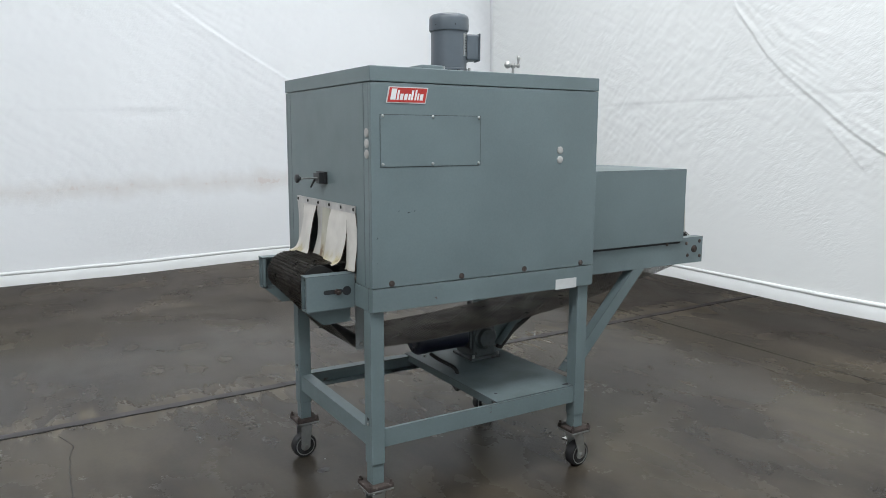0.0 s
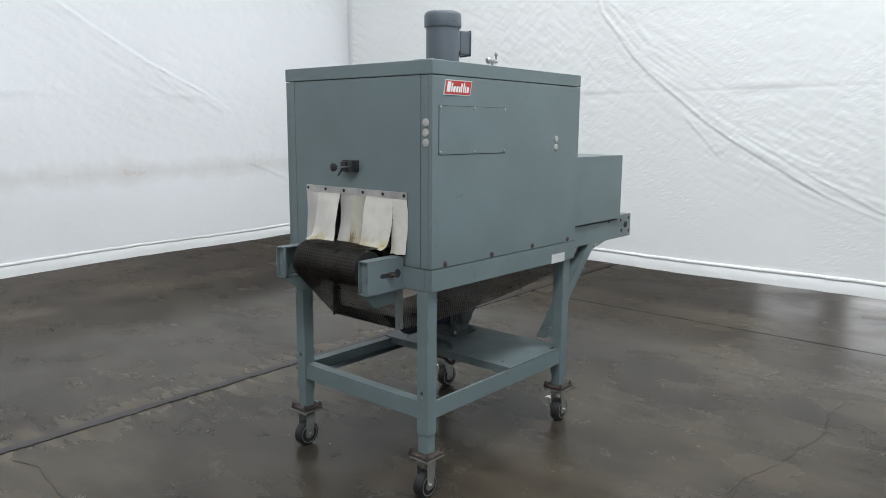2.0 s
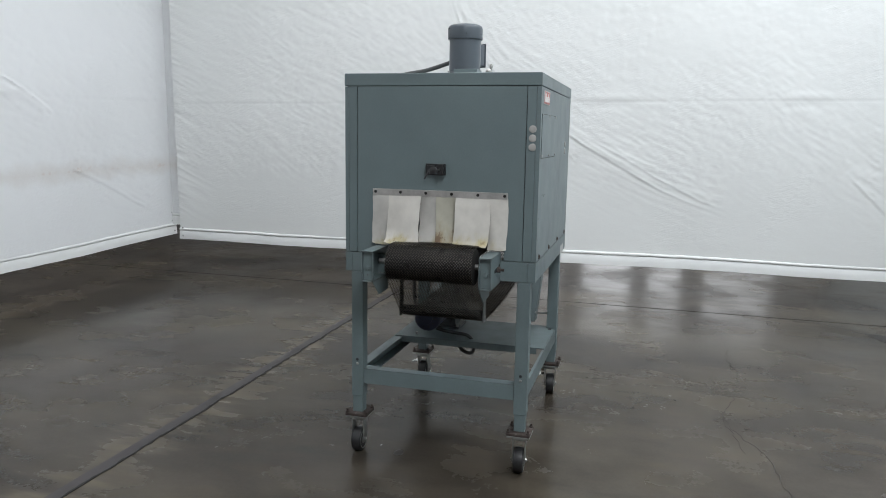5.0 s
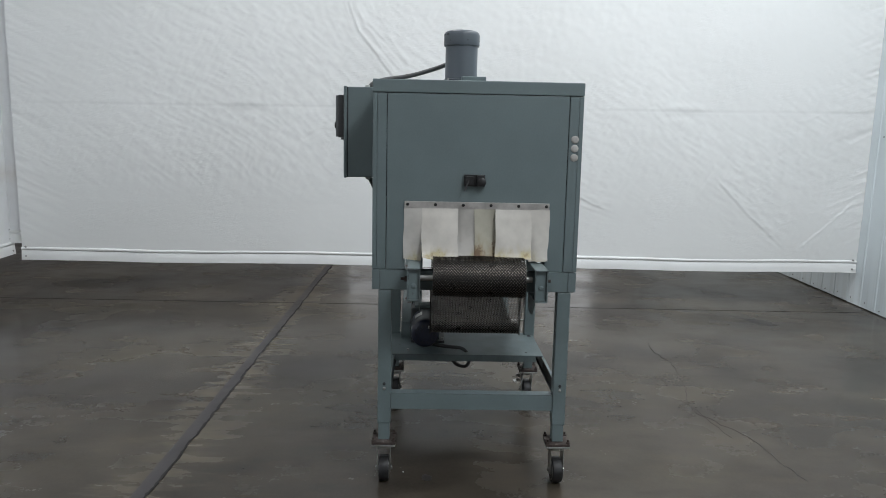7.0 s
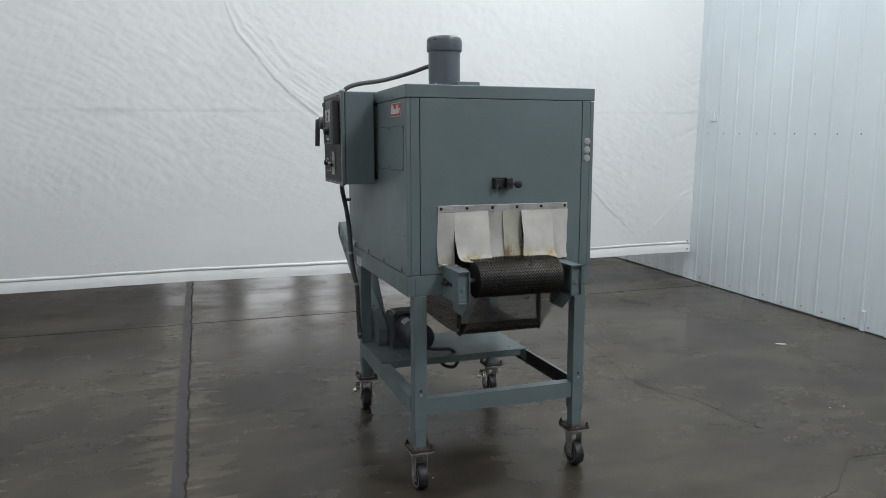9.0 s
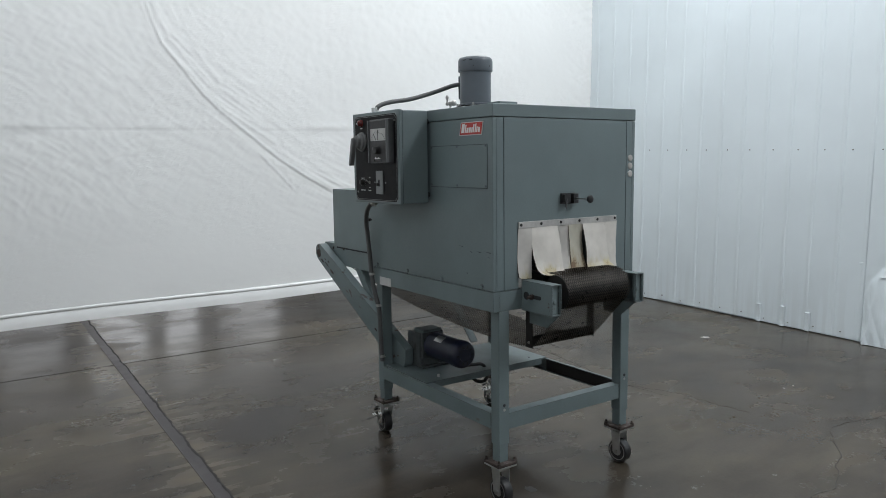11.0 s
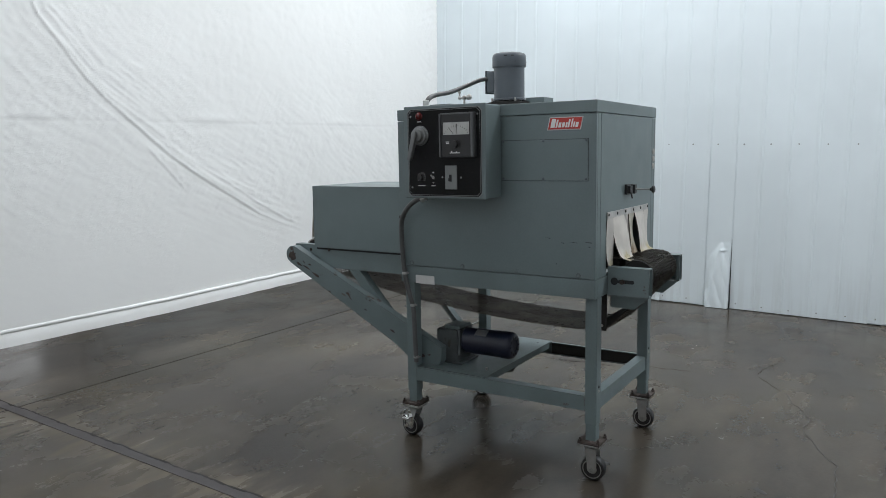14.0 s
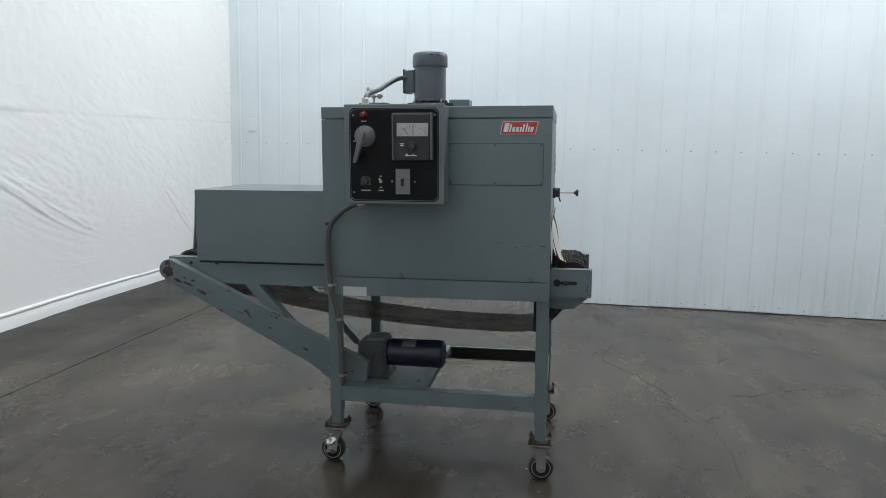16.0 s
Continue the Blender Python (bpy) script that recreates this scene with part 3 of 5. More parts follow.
# ---- hanging white sheets ----
def near_line(u, z, pts):
    """Signed distance to a polyline, and how far along it (0 to 1)."""
    best, side, along = np.full(u.shape, 9.0), np.zeros(u.shape), np.zeros(u.shape)
    for k, ((a, b), (c, d)) in enumerate(zip(pts, pts[1:])):
        dx, dz = c - a, d - b
        ln = math.hypot(dx, dz)
        t = np.clip(((u - a) * dx + (z - b) * dz) / ln ** 2, 0, 1)
        px, pz = u - a - t * dx, z - b - t * dz
        dist = np.hypot(px, pz)
        hit = dist < best
        best = np.where(hit, dist, best)
        side = np.where(hit, np.sign(px * dz - pz * dx), side)
        along = np.where(hit, (k + t) / (len(pts) - 1), along)
    return best * side, along


def ridged(u, v, octaves=3):
    """Sharp-crested wrinkle noise, about 0 to 1."""
    return 1 - 2 * np.abs(rough2(u, v, octaves))


def sheet(name, label, p0, p1, z_ends, z_hi, mat, folds, seam, inward, step=0.024, seed=0.0):
    """A hanging vinyl sheet from p0 to p1 with folds (polylines of distance along and height), a welded seam and a rod hem."""
    thing = empty(name, (p0[0] + p1[0]) / 2, (p0[1] + p1[1]) / 2, min(z_ends) - 0.09, label, "tarpaulin", "hanging white sheets")
    length = math.hypot(p1[0] - p0[0], p1[1] - p0[1])
    ex, ey = (p1[0] - p0[0]) / length, (p1[1] - p0[1]) / length
    nu = int(length / step)
    z_lo = min(z_ends)
    zs = np.concatenate([np.arange(z_lo, 2.9, step), np.linspace(2.9, z_hi, 30)])
    u, z = np.meshgrid(np.linspace(0, length, nu), zs)
    low = z_ends[0] + (z_ends[1] - z_ends[0]) * u / length
    z = low + (z - z_lo) * (z_hi - low) / (z_hi - z_lo)
    taut = np.clip((z - low) * 2.5, 0, 1)
    rumpled = np.clip((z - low - 0.3) * 2.5, 0, 1)
    d = 0.024 * rough2(u * 0.7 + seed, z * 0.5 + seed, 2) * taut
    d += 0.0035 * rough2(u * 2.6 + seed, z * 2.0, 2) * taut
    # fine slanting wrinkles, in patches
    patch = np.clip(rough2(u * 0.8 + 3 + seed, z * 0.9 + 1, 2) * 2.0 + 0.3, 0, 1) * rumpled
    bend = rough2(u * 1.1 + 7, z * 1.3 + 4, 2)
    d += patch * 0.0006 * ridged((u * 0.6 - z * 0.5) * 5 + bend * 1.5, (z * 0.9 + u * 0.42) * 19 + bend * 3 + seed, 3)
    d += np.clip(rough2(u * 0.9 + 11 + seed, z * 0.8 + 5, 2) * 2.4 + 0.25, 0, 1) * rumpled * 0.0022 * rough2((u + z) * 13 + bend, (u - z) * 13 - bend, 2)
    d += patch * 0.0019 * ridged((u * 0.7 + z * 0.7) * 8, (z * 0.7 - u * 0.7) * 24 + bend * 4, 2)
    d += np.clip(patch * 1.4 - 0.25, 0, 1) * 0.002 * ridged((u * 0.8 - z * 0.3) * 7 + bend, (z * 0.85 + u * 0.5) * 25 + bend * 4, 2)
    # puckers at the two side edges
    for e in (u, length - u):
        d += 0.0055 * np.exp(-e / 0.2) * ridged(e * 3 + seed, z * 19 + e * 8, 2) * taut
    for pts, height in folds:
        s, t = near_line(u, z, pts)
        ease = np.clip(t * 8, 0, 1) * np.clip((1 - t) * 5, 0, 1)
        wide = 1 + 0.35 * rough2(u * 3, z * 3 + seed, 1)
        d += ease * height * wide * (np.exp(-(s / 0.007) ** 2) - 0.45 * np.exp(-((s - 0.014) / 0.009) ** 2) + 0.15 * np.exp(-((s + 0.04) / 0.02) ** 2))
        # long wrinkles that run beside the fold, more on its upper side
        fan = np.where(s < 0, np.exp(s / 0.26), 0.55 * np.exp(-s / 0.16)) * np.clip(rough2(u * 1.5 + 1, z * 1.5, 1) * 1.3 + 0.75, 0.15, 1)
        lean = s * 30 + t * 5 + bend * 1.6
        d += ease * 0.0075 * min(1, height / 0.006) * fan * (ridged(t * 9 + seed, lean, 1) + 0.5 * ridged(t * 17 + s * 6, lean * 1.9 + 3, 1))
    sz = seam[0] + (seam[1] - seam[0]) * u / length
    d += -0.0012 * np.exp(-((z - sz) / 0.006) ** 2) + 0.001 * np.clip((z - sz) / 0.01, 0, 1) * np.clip(1 - (z - sz - 0.03) / 0.2, 0, 1)
    pucker = np.clip(rough2(u * 2.2 + 9 + seed, z * 0, 2) * 3, 0, 1)
    d += 0.0025 * pucker * (np.exp(-((z - sz - 0.035) / 0.025) ** 2) - np.exp(-((z - sz + 0.035) / 0.03) ** 2))
    co = np.stack([p0[0] + ex * u + inward[0] * d, p0[1] + ey * u + inward[1] * d, z], -1).reshape(-1, 3)
    put("cloth", grid_mesh("cloth", co, nu, len(zs)), mat, thing, smooth=True)
    # hem: a rod pocket and a doubled flap that hangs below it
    prof = [(-0.006, 0.014), (0.003, 0.0135), (0.009, 0.008), (0.0105, 0.0), (0.007, -0.008), (0.0015, -0.012), (0.005, -0.018), (0.009, -0.06), (0.011, -0.088), (0.004, -0.09), (-0.004, -0.088), (-0.006, -0.02), (-0.01, 0.0)]
    m = max(12, int(length / 0.12))
    bm = bmesh.new()
    rows = []
    for k in range(m + 1):
        s = length * k / m
        wob = 0.006 * math.sin(s * 1.7 + seed) + random.uniform(-0.002, 0.002)
        sag = 0.004 * math.sin(s * 2.9 + seed) + random.uniform(-0.0015, 0.0015)
        rows.append([bm.verts.new((p0[0] + ex * s + inward[0] * (o + wob), p0[1] + ey * s + inward[1] * (o + wob), z_ends[0] + (z_ends[1] - z_ends[0]) * k / m + zz + sag)) for o, zz in prof])
    for a, b in zip(rows, rows[1:]):
        for j in range(len(prof)):
            bm.faces.new((a[j], a[(j + 1) % len(prof)], b[(j + 1) % len(prof)], b[j]))
    bm.faces.new(rows[0])
    bm.faces.new(rows[-1][::-1])
    part("hem", bm, M_HEM, thing, "doubled white hem with a rod pocket", True)
    for s in (0.035, length - 0.035):
        for dz in (0.02, -0.055):
            bm = bmesh.new()
            c = Vector((p0[0] + ex * s + inward[0] * 0.012, p0[1] + ey * s + inward[1] * 0.012, (z_ends[0] if s < 1 else z_ends[1]) + dz))
            lathe(bm, c, (inward[0], inward[1], 0), [(0, 0.009), (0.004, 0.008), (0.005, 0.004), (0.001, 0.003)], 12)
            part("grommet", bm, M_STEEL, thing, smooth=True)
    return thing


# east sheet: distance along runs from its north end to its south end
Y0 = 3.44
e_fold = [(Y0 - y, z) for y, z in ((0.95, 2.75), (0.8, 2.25), (0.74, 2.1), (0.635, 1.97), (0.48, 1.77), (0.35, 1.65), (0.11, 1.46), (-0.05, 1.33), (-0.25, 1.2), (-0.51, 1.05), (-0.854, 0.86), (-1.142, 0.745), (-1.35, 0.68))]
e_fold2 = [(Y0 - y, z) for y, z in ((-0.3, 1.24), (-0.56, 1.105), (-0.8, 0.965), (-1.15, 0.79), (-1.35, 0.72))]
e_fold3 = [(Y0 - y, z) for y, z in ((1.0, 2.8), (0.72, 2.2), (0.36, 1.86), (-0.2, 1.55))]
e_fold4 = [(Y0 - y, z) for y, z in ((0.1, 1.37), (-0.05, 1.22), (-0.22, 1.04))]
e_low = [(Y0 - y, z) for y, z in ((-2.1, 1.04), (-2.4, 0.74), (-2.75, 0.44))]
e_low2 = [(Y0 - y, z) for y, z in ((-3.3, 0.89), (-3.0, 0.6), (-2.8, 0.42))]
sheet("tarpaulin", "large white vinyl sheet with a long diagonal fold", (3.165, 3.44), (3.165, -3.34), (0.344, 0.354), 4.96, M_TARP_E,
      [(e_fold, 0.0046), (e_fold2, 0.003), (e_fold3, 0.0015), (e_fold4, 0.003), (e_low, 0.003), (e_low2, 0.003)], (1.497, 1.552), (-1, 0), 0.01, 1.3)

# north sheet: distance along runs from its west end
NX = -2.6
n_fold = [(px - NX, z) for px, z in ((-0.35, 2.76), (0.34, 2.27), (0.71, 2.03), (1.13, 1.79), (1.6, 1.57), (1.79, 1.457), (1.89, 1.385))]
n_fold2 = [(px - NX, z) for px, z in ((1.97, 0.983), (2.11, 0.933), (2.35, 0.832), (2.71, 0.65), (2.99, 0.514))]
n_fold3 = [(px - NX, z) for px, z in ((1.13, 1.78), (1.25, 1.657), (1.39, 1.555), (1.63, 1.39))]
sheet("tarpaulin", "large white vinyl sheet with a brown stain band and a crease", (NX, 3.56), (3.26, 3.56), (0.36, 0.372), 4.96, M_TARP_N,
      [(n_fold[::-1], 0.008), (n_fold2, 0.004), (n_fold3, 0.0035)], (1.515, 1.52), (0, -1), 0.0135, 4.1)
sheet("tarpaulin", "white vinyl sheet continuing the stained one", (-6.0, 3.6), (-2.5, 3.6), (0.36, 0.36), 4.96, M_TARP_N, [], (1.51, 1.515), (0, -1), 0.05, 2.2)
sheet("tarpaulin", "narrow white vinyl sheet hung in the corner behind two others", (3.225, 3.6), (3.225, 3.2), (0.47, 0.47), 4.96, M_TARP_N, [], (1.6, 1.6), (-1, 0), 0.03, 8.7)


# ---- the machine: a shrink tunnel on casters ----
tunnel = empty("shrink_tunnel", 0.467, 0, 0, "grey-blue steel shrink tunnel with a mesh conveyor, on a caster frame", "packaging machine")
HW = 0.385      # half width of the housing
LEN = 0.936     # length of the housing
LEAN = 0.0187   # the machine leans back by this angle, in radians


def mpart(name, bm, mat, label="", smooth=False, parent=None):
    return part(name, bm, mat, parent or tunnel, label, smooth)


def mblock(name, x0, x1, y0, y1, z0, z1, mat=None, label="", bevel=0.0015, parent=None):
    return block(name, x0, x1, y0, y1, z0, z1, mat or M_PAINT, parent or tunnel, label, bevel)


# housing panels, a dark liner shows in the narrow gaps between them
for s in (-1, 1):
    side = mblock("side_panel", 0.0, LEN, s * (HW - 0.016), s * HW, 0.847, 1.4955, label="plain painted side panel")
    # access cover with screws
    x0, x1 = 0.033, 0.408
    mblock("cover_gap", x0 - 0.0015, x1 + 0.0015, s * (HW - 0.001), s * (HW + 0.0006), 1.2335, 1.3985, M_SEAM_SHADE, bevel=0, parent=side)
    mblock("access_cover", x0, x1, s * (HW - 0.001), s * (HW + 0.0018), 1.235, 1.397, bevel=0.0006, parent=side)
    for cx in (0.041, 0.222, 0.401):
        for cz in (1.243, 1.393):
            bm = bmesh.new()
            lathe(bm, (cx, s * (HW + 0.0016), cz), (0, s, 0), [(0, 0.0052), (0.0015, 0.005), (0.003, 0.0032), (0.0033, 0.001)], 12)
            part("screw", bm, M_STEEL if s < 0 else M_MOTOR, side, smooth=True)
    for cx in (0.07, 0.338, 0.606, 0.873):
        bm = bmesh.new()
        lathe(bm, (cx, s * (HW - 0.001), 0.859), (0, s, 0), [(0, 0.0105), (0.0022, 0.0105), (0.0024, 0.0075), (0.005, 0.007), (0.006, 0.004)], 14)
        part("bolt", bm, M_RUST if s < 0 else M_FRAME, side, smooth=True)
    # badge: slanted red plate with a pale rim and white slanted strokes
    d = 1 if s < 0 else -1
    ox = 0.053 if s < 0 else 0.205
    sl = 0.011
    def bx(u, v):
        return (ox + d * (u + sl * v), 1.4335 + 0.0505 * v)
    bm = bmesh.new()
    prism(bm, [bx(0, 0), bx(0.141, 0), bx(0.141, 1), bx(0, 1)], "y", s * (HW - 0.001), s * (HW + 0.0022))
    badge = part("badge", bm, M_LABEL, side, "slanted red badge with a pale rim and white strokes")
    bm = bmesh.new()
    prism(bm, [bx(0.0035, 0.06), bx(0.1375, 0.06), bx(0.1375, 0.94), bx(0.0035, 0.94)], "y", s * (HW + 0.001), s * (HW + 0.0028))
    part("badge_field", bm, M_RED, side)
    strokes = ((0.012, 0.2, 0.018, 0.87), (0.034, 0.2, 0.007, 0.8), (0.045, 0.2, 0.011, 0.58), (0.060, 0.2, 0.011, 0.58), (0.075, 0.2, 0.007, 0.58), (0.0845, 0.2, 0.007, 0.8),
               (0.097, 0.2, 0.006, 0.84), (0.1065, 0.2, 0.006, 0.62), (0.1165, 0.2, 0.011, 0.58))
    for a, v0, w, v1 in strokes:
        bm = bmesh.new()
        prism(bm, [bx(a, v0), bx(a + w, v0), bx(a + w, v1), bx(a, v1)], "y", s * (HW + 0.002), s * (HW + 0.0034))
        part("badge_stroke", bm, M_WHITE, side)
for cz in (1.283, 1.249):
    bm = bmesh.new()
    lathe(bm, (0.758, -HW + 0.001, cz), (0, -1, 0), [(0, 0.0135), (0.003, 0.0132), (0.0045, 0.0115), (0.005, 0.005)], 20)
    mpart("hole_plug", bm, M_DOT, "pale grey round hole plug", True)

liner = bmesh.new()
box(liner, 0.006, LEN - 0.004, -HW + 0.017, HW - 0.017, 1.12, 1.494)
mpart("liner", liner, M_SEAM_SHADE)
# front: two corner posts, a centre panel with the opening, dark seams between
for s in (-1, 1):
    mblock("corner_post", 0.0, 0.02, s * 0.3345, s * (HW - 0.0165), 0.847, 1.4955)
bm = prism(bmesh.new(), [(-0.332, 0.847), (-0.262, 0.847), (-0.262, 1.075), (0.262, 1.075), (0.262, 0.847), (0.332, 0.847), (0.332, 1.4955), (-0.332, 1.4955)], "x", 0.0, 0.018)
mpart("front_panel", soften(bm, 0.0012), M_PAINT, "plain painted front panel round the opening")
for s in (-1, 1):
    mblock("rear_cheek", LEN - 0.018, LEN, s * 0.262, s * (HW - 0.0165), 0.847, 1.0745)
mblock("rear_panel", LEN - 0.018, LEN, -HW + 0.0165, HW - 0.0165, 1.075, 1.4955)
for cz in (1.341, 1.308, 1.275):
    bm = bmesh.new()
    lathe(bm, (0.001, -0.357, cz), (-1, 0, 0), [(0, 0.0142), (0.003, 0.014), (0.0045, 0.012), (0.005, 0.005)], 20)
    mpart("hole_plug", bm, M_DOT, "pale grey round hole plug", True)

# top cap with its folded-down rim
cap = bmesh.new()
box(cap, -0.002, LEN + 0.001, -HW - 0.0015, HW + 0.0015, 1.4975, 1.545, 0.003)
mpart("top_cap", cap, M_PAINT, "folded sheet-metal top cap")

# base frame: a ring of deep channel, standing on the legs
for s in (-1, 1):
    mblock("base_side", 0.0, LEN, s * (HW - 0.03), s * HW, 0.768, 0.8445, M_FRAME)
    mblock("label_plate", 0.754, 0.855, s * (HW - 0.001), s * (HW + 0.001), 0.766, 0.8045, M_LABEL, "blank pale sticker", 0.0004)
mblock("base_front", 0.0, 0.03, -HW + 0.0305, HW - 0.0305, 0.768, 0.8445, M_FRAME)
mblock("base_rear", LEN - 0.03, LEN, -HW + 0.0305, HW - 0.0305, 0.768, 0.8445, M_FRAME)

# legs
LEGS = ((0.0245, -0.3425), (0.0245, 0.335), (0.905, -0.3425), (0.905, 0.335))
T = 0.0252


def caster(cx, cy, yaw, off, brake, up):
    """A swivel caster under a rusted plate, its wheel off metres behind the pivot, up metres above the frame's zero."""
    base = bmesh.new()
    box(base, cx - 0.047, cx + 0.047, cy - 0.046, cy + 0.046, 0.160, 0.172, 0.002)
    bmesh.ops.translate(base, vec=(0, 0, up), verts=base.verts)
    plate = mpart("caster", base, M_RUST, "swivel caster bolted under a rusted plate")
    zinc = box(bmesh.new(), cx - 0.0465, cx + 0.0465, cy - 0.0455, cy + 0.0455, 0.153, 0.1595, 0.001)
    bmesh.ops.translate(zinc, vec=(0, 0, up), verts=zinc.verts)
    part("mount_plate", zinc, M_ZINC, plate)
    for sx in (-1, 1):
        for sy in (-1, 1):
            bm = bmesh.new()
            rod(bm, (cx + sx * 0.039, cy + sy * 0.039, 0.171), (cx + sx * 0.039, cy + sy * 0.039, 0.188), 0.0045, seg=8)
            rod(bm, (cx + sx * 0.039, cy + sy * 0.039, 0.171), (cx + sx * 0.039, cy + sy * 0.039, 0.1785), 0.0085, seg=6)
            bmesh.ops.translate(bm, vec=(0, 0, up), verts=bm.verts)
            part("plate_bolt", bm, M_RUST, plate)
    turn = Matrix.Translation((cx, cy, up)) @ Matrix.Rotation(yaw, 4, "Z")
    R = 0.051

    def piece(name, bm, mat, label="", smooth=False):
        bmesh.ops.transform(bm, matrix=turn @ Matrix.Diagonal((1, 0.84, 1, 1)), verts=bm.verts)
        return part(name, bm, mat, plate, label, smooth)

    bm = bmesh.new()
    lathe(bm, (0, 0, 0.154), (0, 0, -1), [(0, 0.03), (0.003, 0.034), (0.008, 0.034), (0.012, 0.027), (0.016, 0.024)], 20)
    piece("swivel", bm, M_ZINC, smooth=True)
    # fork: a bridge and two cheeks that narrow towards the axle
    bm = bmesh.new()
    box(bm, -0.024, 0.024, -0.031, 0.031, 0.136, 0.1405)
    for sy in (-1, 1):
        prism(bm, [(-0.024, 0.14), (0.024, 0.14), (off + 0.02, 0.075), (off + 0.019, 0.047), (off + 0.01, 0.037), (off - 0.01, 0.037), (off - 0.019, 0.047), (off - 0.02, 0.075)], "y", sy * 0.0275, sy * 0.031)
    piece("fork", bm, M_ZINC, "zinc-plated steel fork")
    bm = bmesh.new()
    lathe(bm, (off, -0.0235, R), (0, 1, 0), [(0, 0.040), (0.0, 0.045), (0.004, 0.0495), (0.012, R), (0.035, R), (0.043, 0.0495), (0.047, 0.045), (0.047, 0.040)], 36)
    piece("tyre", bm, M_RUBBER, "black rubber tread", True)
    for sy in (-1, 1):
        bm = lathe(bmesh.new(), (off, sy * 0.0225, R), (0, sy, 0), [(0, 0.0405), (0.002, 0.0405), (0.002, 0.0365), (-0.003, 0.0355)], 32)
        piece("rim_ring", bm, M_ZINC, "pale metal rim ring", True)
        bm = lathe(bmesh.new(), (off, sy * 0.0185, R), (0, sy, 0), [(0, 0.037), (0.001, 0.037), (0.001, 0.03), (0.0012, 0.02)], 28)
        piece("web", bm, M_DIAL, "dark wheel web", True)
        bm = lathe(bmesh.new(), (off, sy * 0.019, R), (0, sy, 0), [(0, 0.027), (0.002, 0.027), (0.003, 0.022), (0.006, 0.019), (0.007, 0.008)], 28)
        piece("hub", bm, M_ZINC, smooth=True)
    bm = bmesh.new()
    rod(bm, (off, -0.04, R), (off, 0.04, R), 0.0048, seg=10)
    rod(bm, (off, -0.038, R), (off, -0.031, R), 0.0085, seg=6)
    rod(bm, (off, 0.031, R), (off, 0.038, R), 0.0085, seg=6)
    piece("axle", bm, M_STEEL)
    if brake:
        bm = bmesh.new()
        prism(bm, [(off - 0.026, 0.05), (off + 0.024, 0.036), (off + 0.03, 0.046), (off - 0.014, 0.075), (off + 0.006, 0.122), (off - 0.012, 0.128), (off - 0.03, 0.085)], "y", 0.0335, 0.037)
        box(bm, off - 0.022, off + 0.02, 0.036, 0.064, 0.094, 0.1, 0.0)
        box(bm, off - 0.018, off + 0.014, 0.06, 0.078, 0.088, 0.096, 0.0)
        prism(bm, [(off + 0.012, 0.12), (off + 0.03, 0.102), (off + 0.036, 0.106), (off + 0.018, 0.126)], "y", 0.03, 0.056)
        piece("brake_pedal", soften(bm, 0.001), M_CHROME, "bright foot brake lever")


for (cx, cy), (yaw, off, brake) in zip(LEGS, ((radians(4), -0.006, False), (radians(2), -0.006, False), (radians(6), 0.02, True), (radians(-4), 0.022, True))):
    up = LEAN * (cx + off * math.cos(yaw))
    leg = bmesh.new()
    box(leg, cx - T, cx + T, cy - T, cy + T, 0.241, 0.767, 0.003)
    leg_ob = mpart("leg", leg, M_FRAME, "square steel tube leg")
    inner = box(bmesh.new(), cx - T + 0.0035, cx + T - 0.0035, cy - T + 0.0035, cy + T - 0.0035, 0.172 + up, 0.25, 0.002)
    part("leg_extension", inner, M_FRAME, leg_ob)
    for cz in (0.399, 0.381):
        bm = bmesh.new()
        sx = -1 if cx < 0.4 else 1
        lathe(bm, (cx + sx * (T - 0.001), cy, cz), (sx, 0, 0), [(0, 0.0062), (0.0025, 0.006), (0.004, 0.003)], 10)
        part("adjuster_bolt", bm, M_SEAM_SHADE if cz > 0.39 else M_STEEL, leg_ob)
    caster(cx, cy, yaw, off, brake, up)

# lower rails: channels, open towards the inside
def channel(name, along, a, b, face, s, z0, z1, deep=0.044, t=0.004):
    """A C channel along x or y, web at face, flanges turned by s."""
    prof = [(face, z0), (face, z1), (face + s * deep, z1), (face + s * deep, z1 - t), (face + s * t, z1 - t), (face + s * t, z0 + t), (face + s * deep, z0 + t), (face + s * deep, z0)]
    bm = bmesh.new()
    prism(bm, prof, "x" if along == "x" else "y", a, b)
    return mpart(name, bm, M_FRAME)


for s in (-1, 1):
    channel("lower_rail", "x", 0.0505, 0.879, s * 0.362, -s, 0.297, 0.3605, 0.012 if s < 0 else 0.044)
# dark sheet that stands in for the shade inside the south rail
mblock("rail_shade", 0.052, 0.51, -0.3578, -0.3555, 0.3015, 0.356, M_DRUM_SHADE, "dark sheet standing for the shade inside the rail", 0)
channel("lower_rail", "y", -0.3165, 0.3095, 0.006, 1, 0.297, 0.3605)
channel("lower_rail", "y", -0.3165, 0.3095, 0.925, -1, 0.297, 0.3605)

# motor platform with a turned-down lip
plat = bmesh.new()
prism(plat, [(0.512, -0.358), (0.877, -0.358), (0.877, -0.317), (0.921, -0.317), (0.921, 0.309), (0.877, 0.309), (0.877, 0.356), (0.512, 0.356)], "z", 0.3612, 0.3665)
box(plat, 0.512, 0.517, -0.325, 0.323, 0.336, 0.3611)
platform = mpart("motor_platform", plat, M_SHELF, "sheet-metal motor shelf")
mblock("slot", 0.845, 0.872, -0.345, -0.33, 0.365, 0.3672, M_SEAM_SHADE, bevel=0, parent=platform)
bm = bmesh.new()
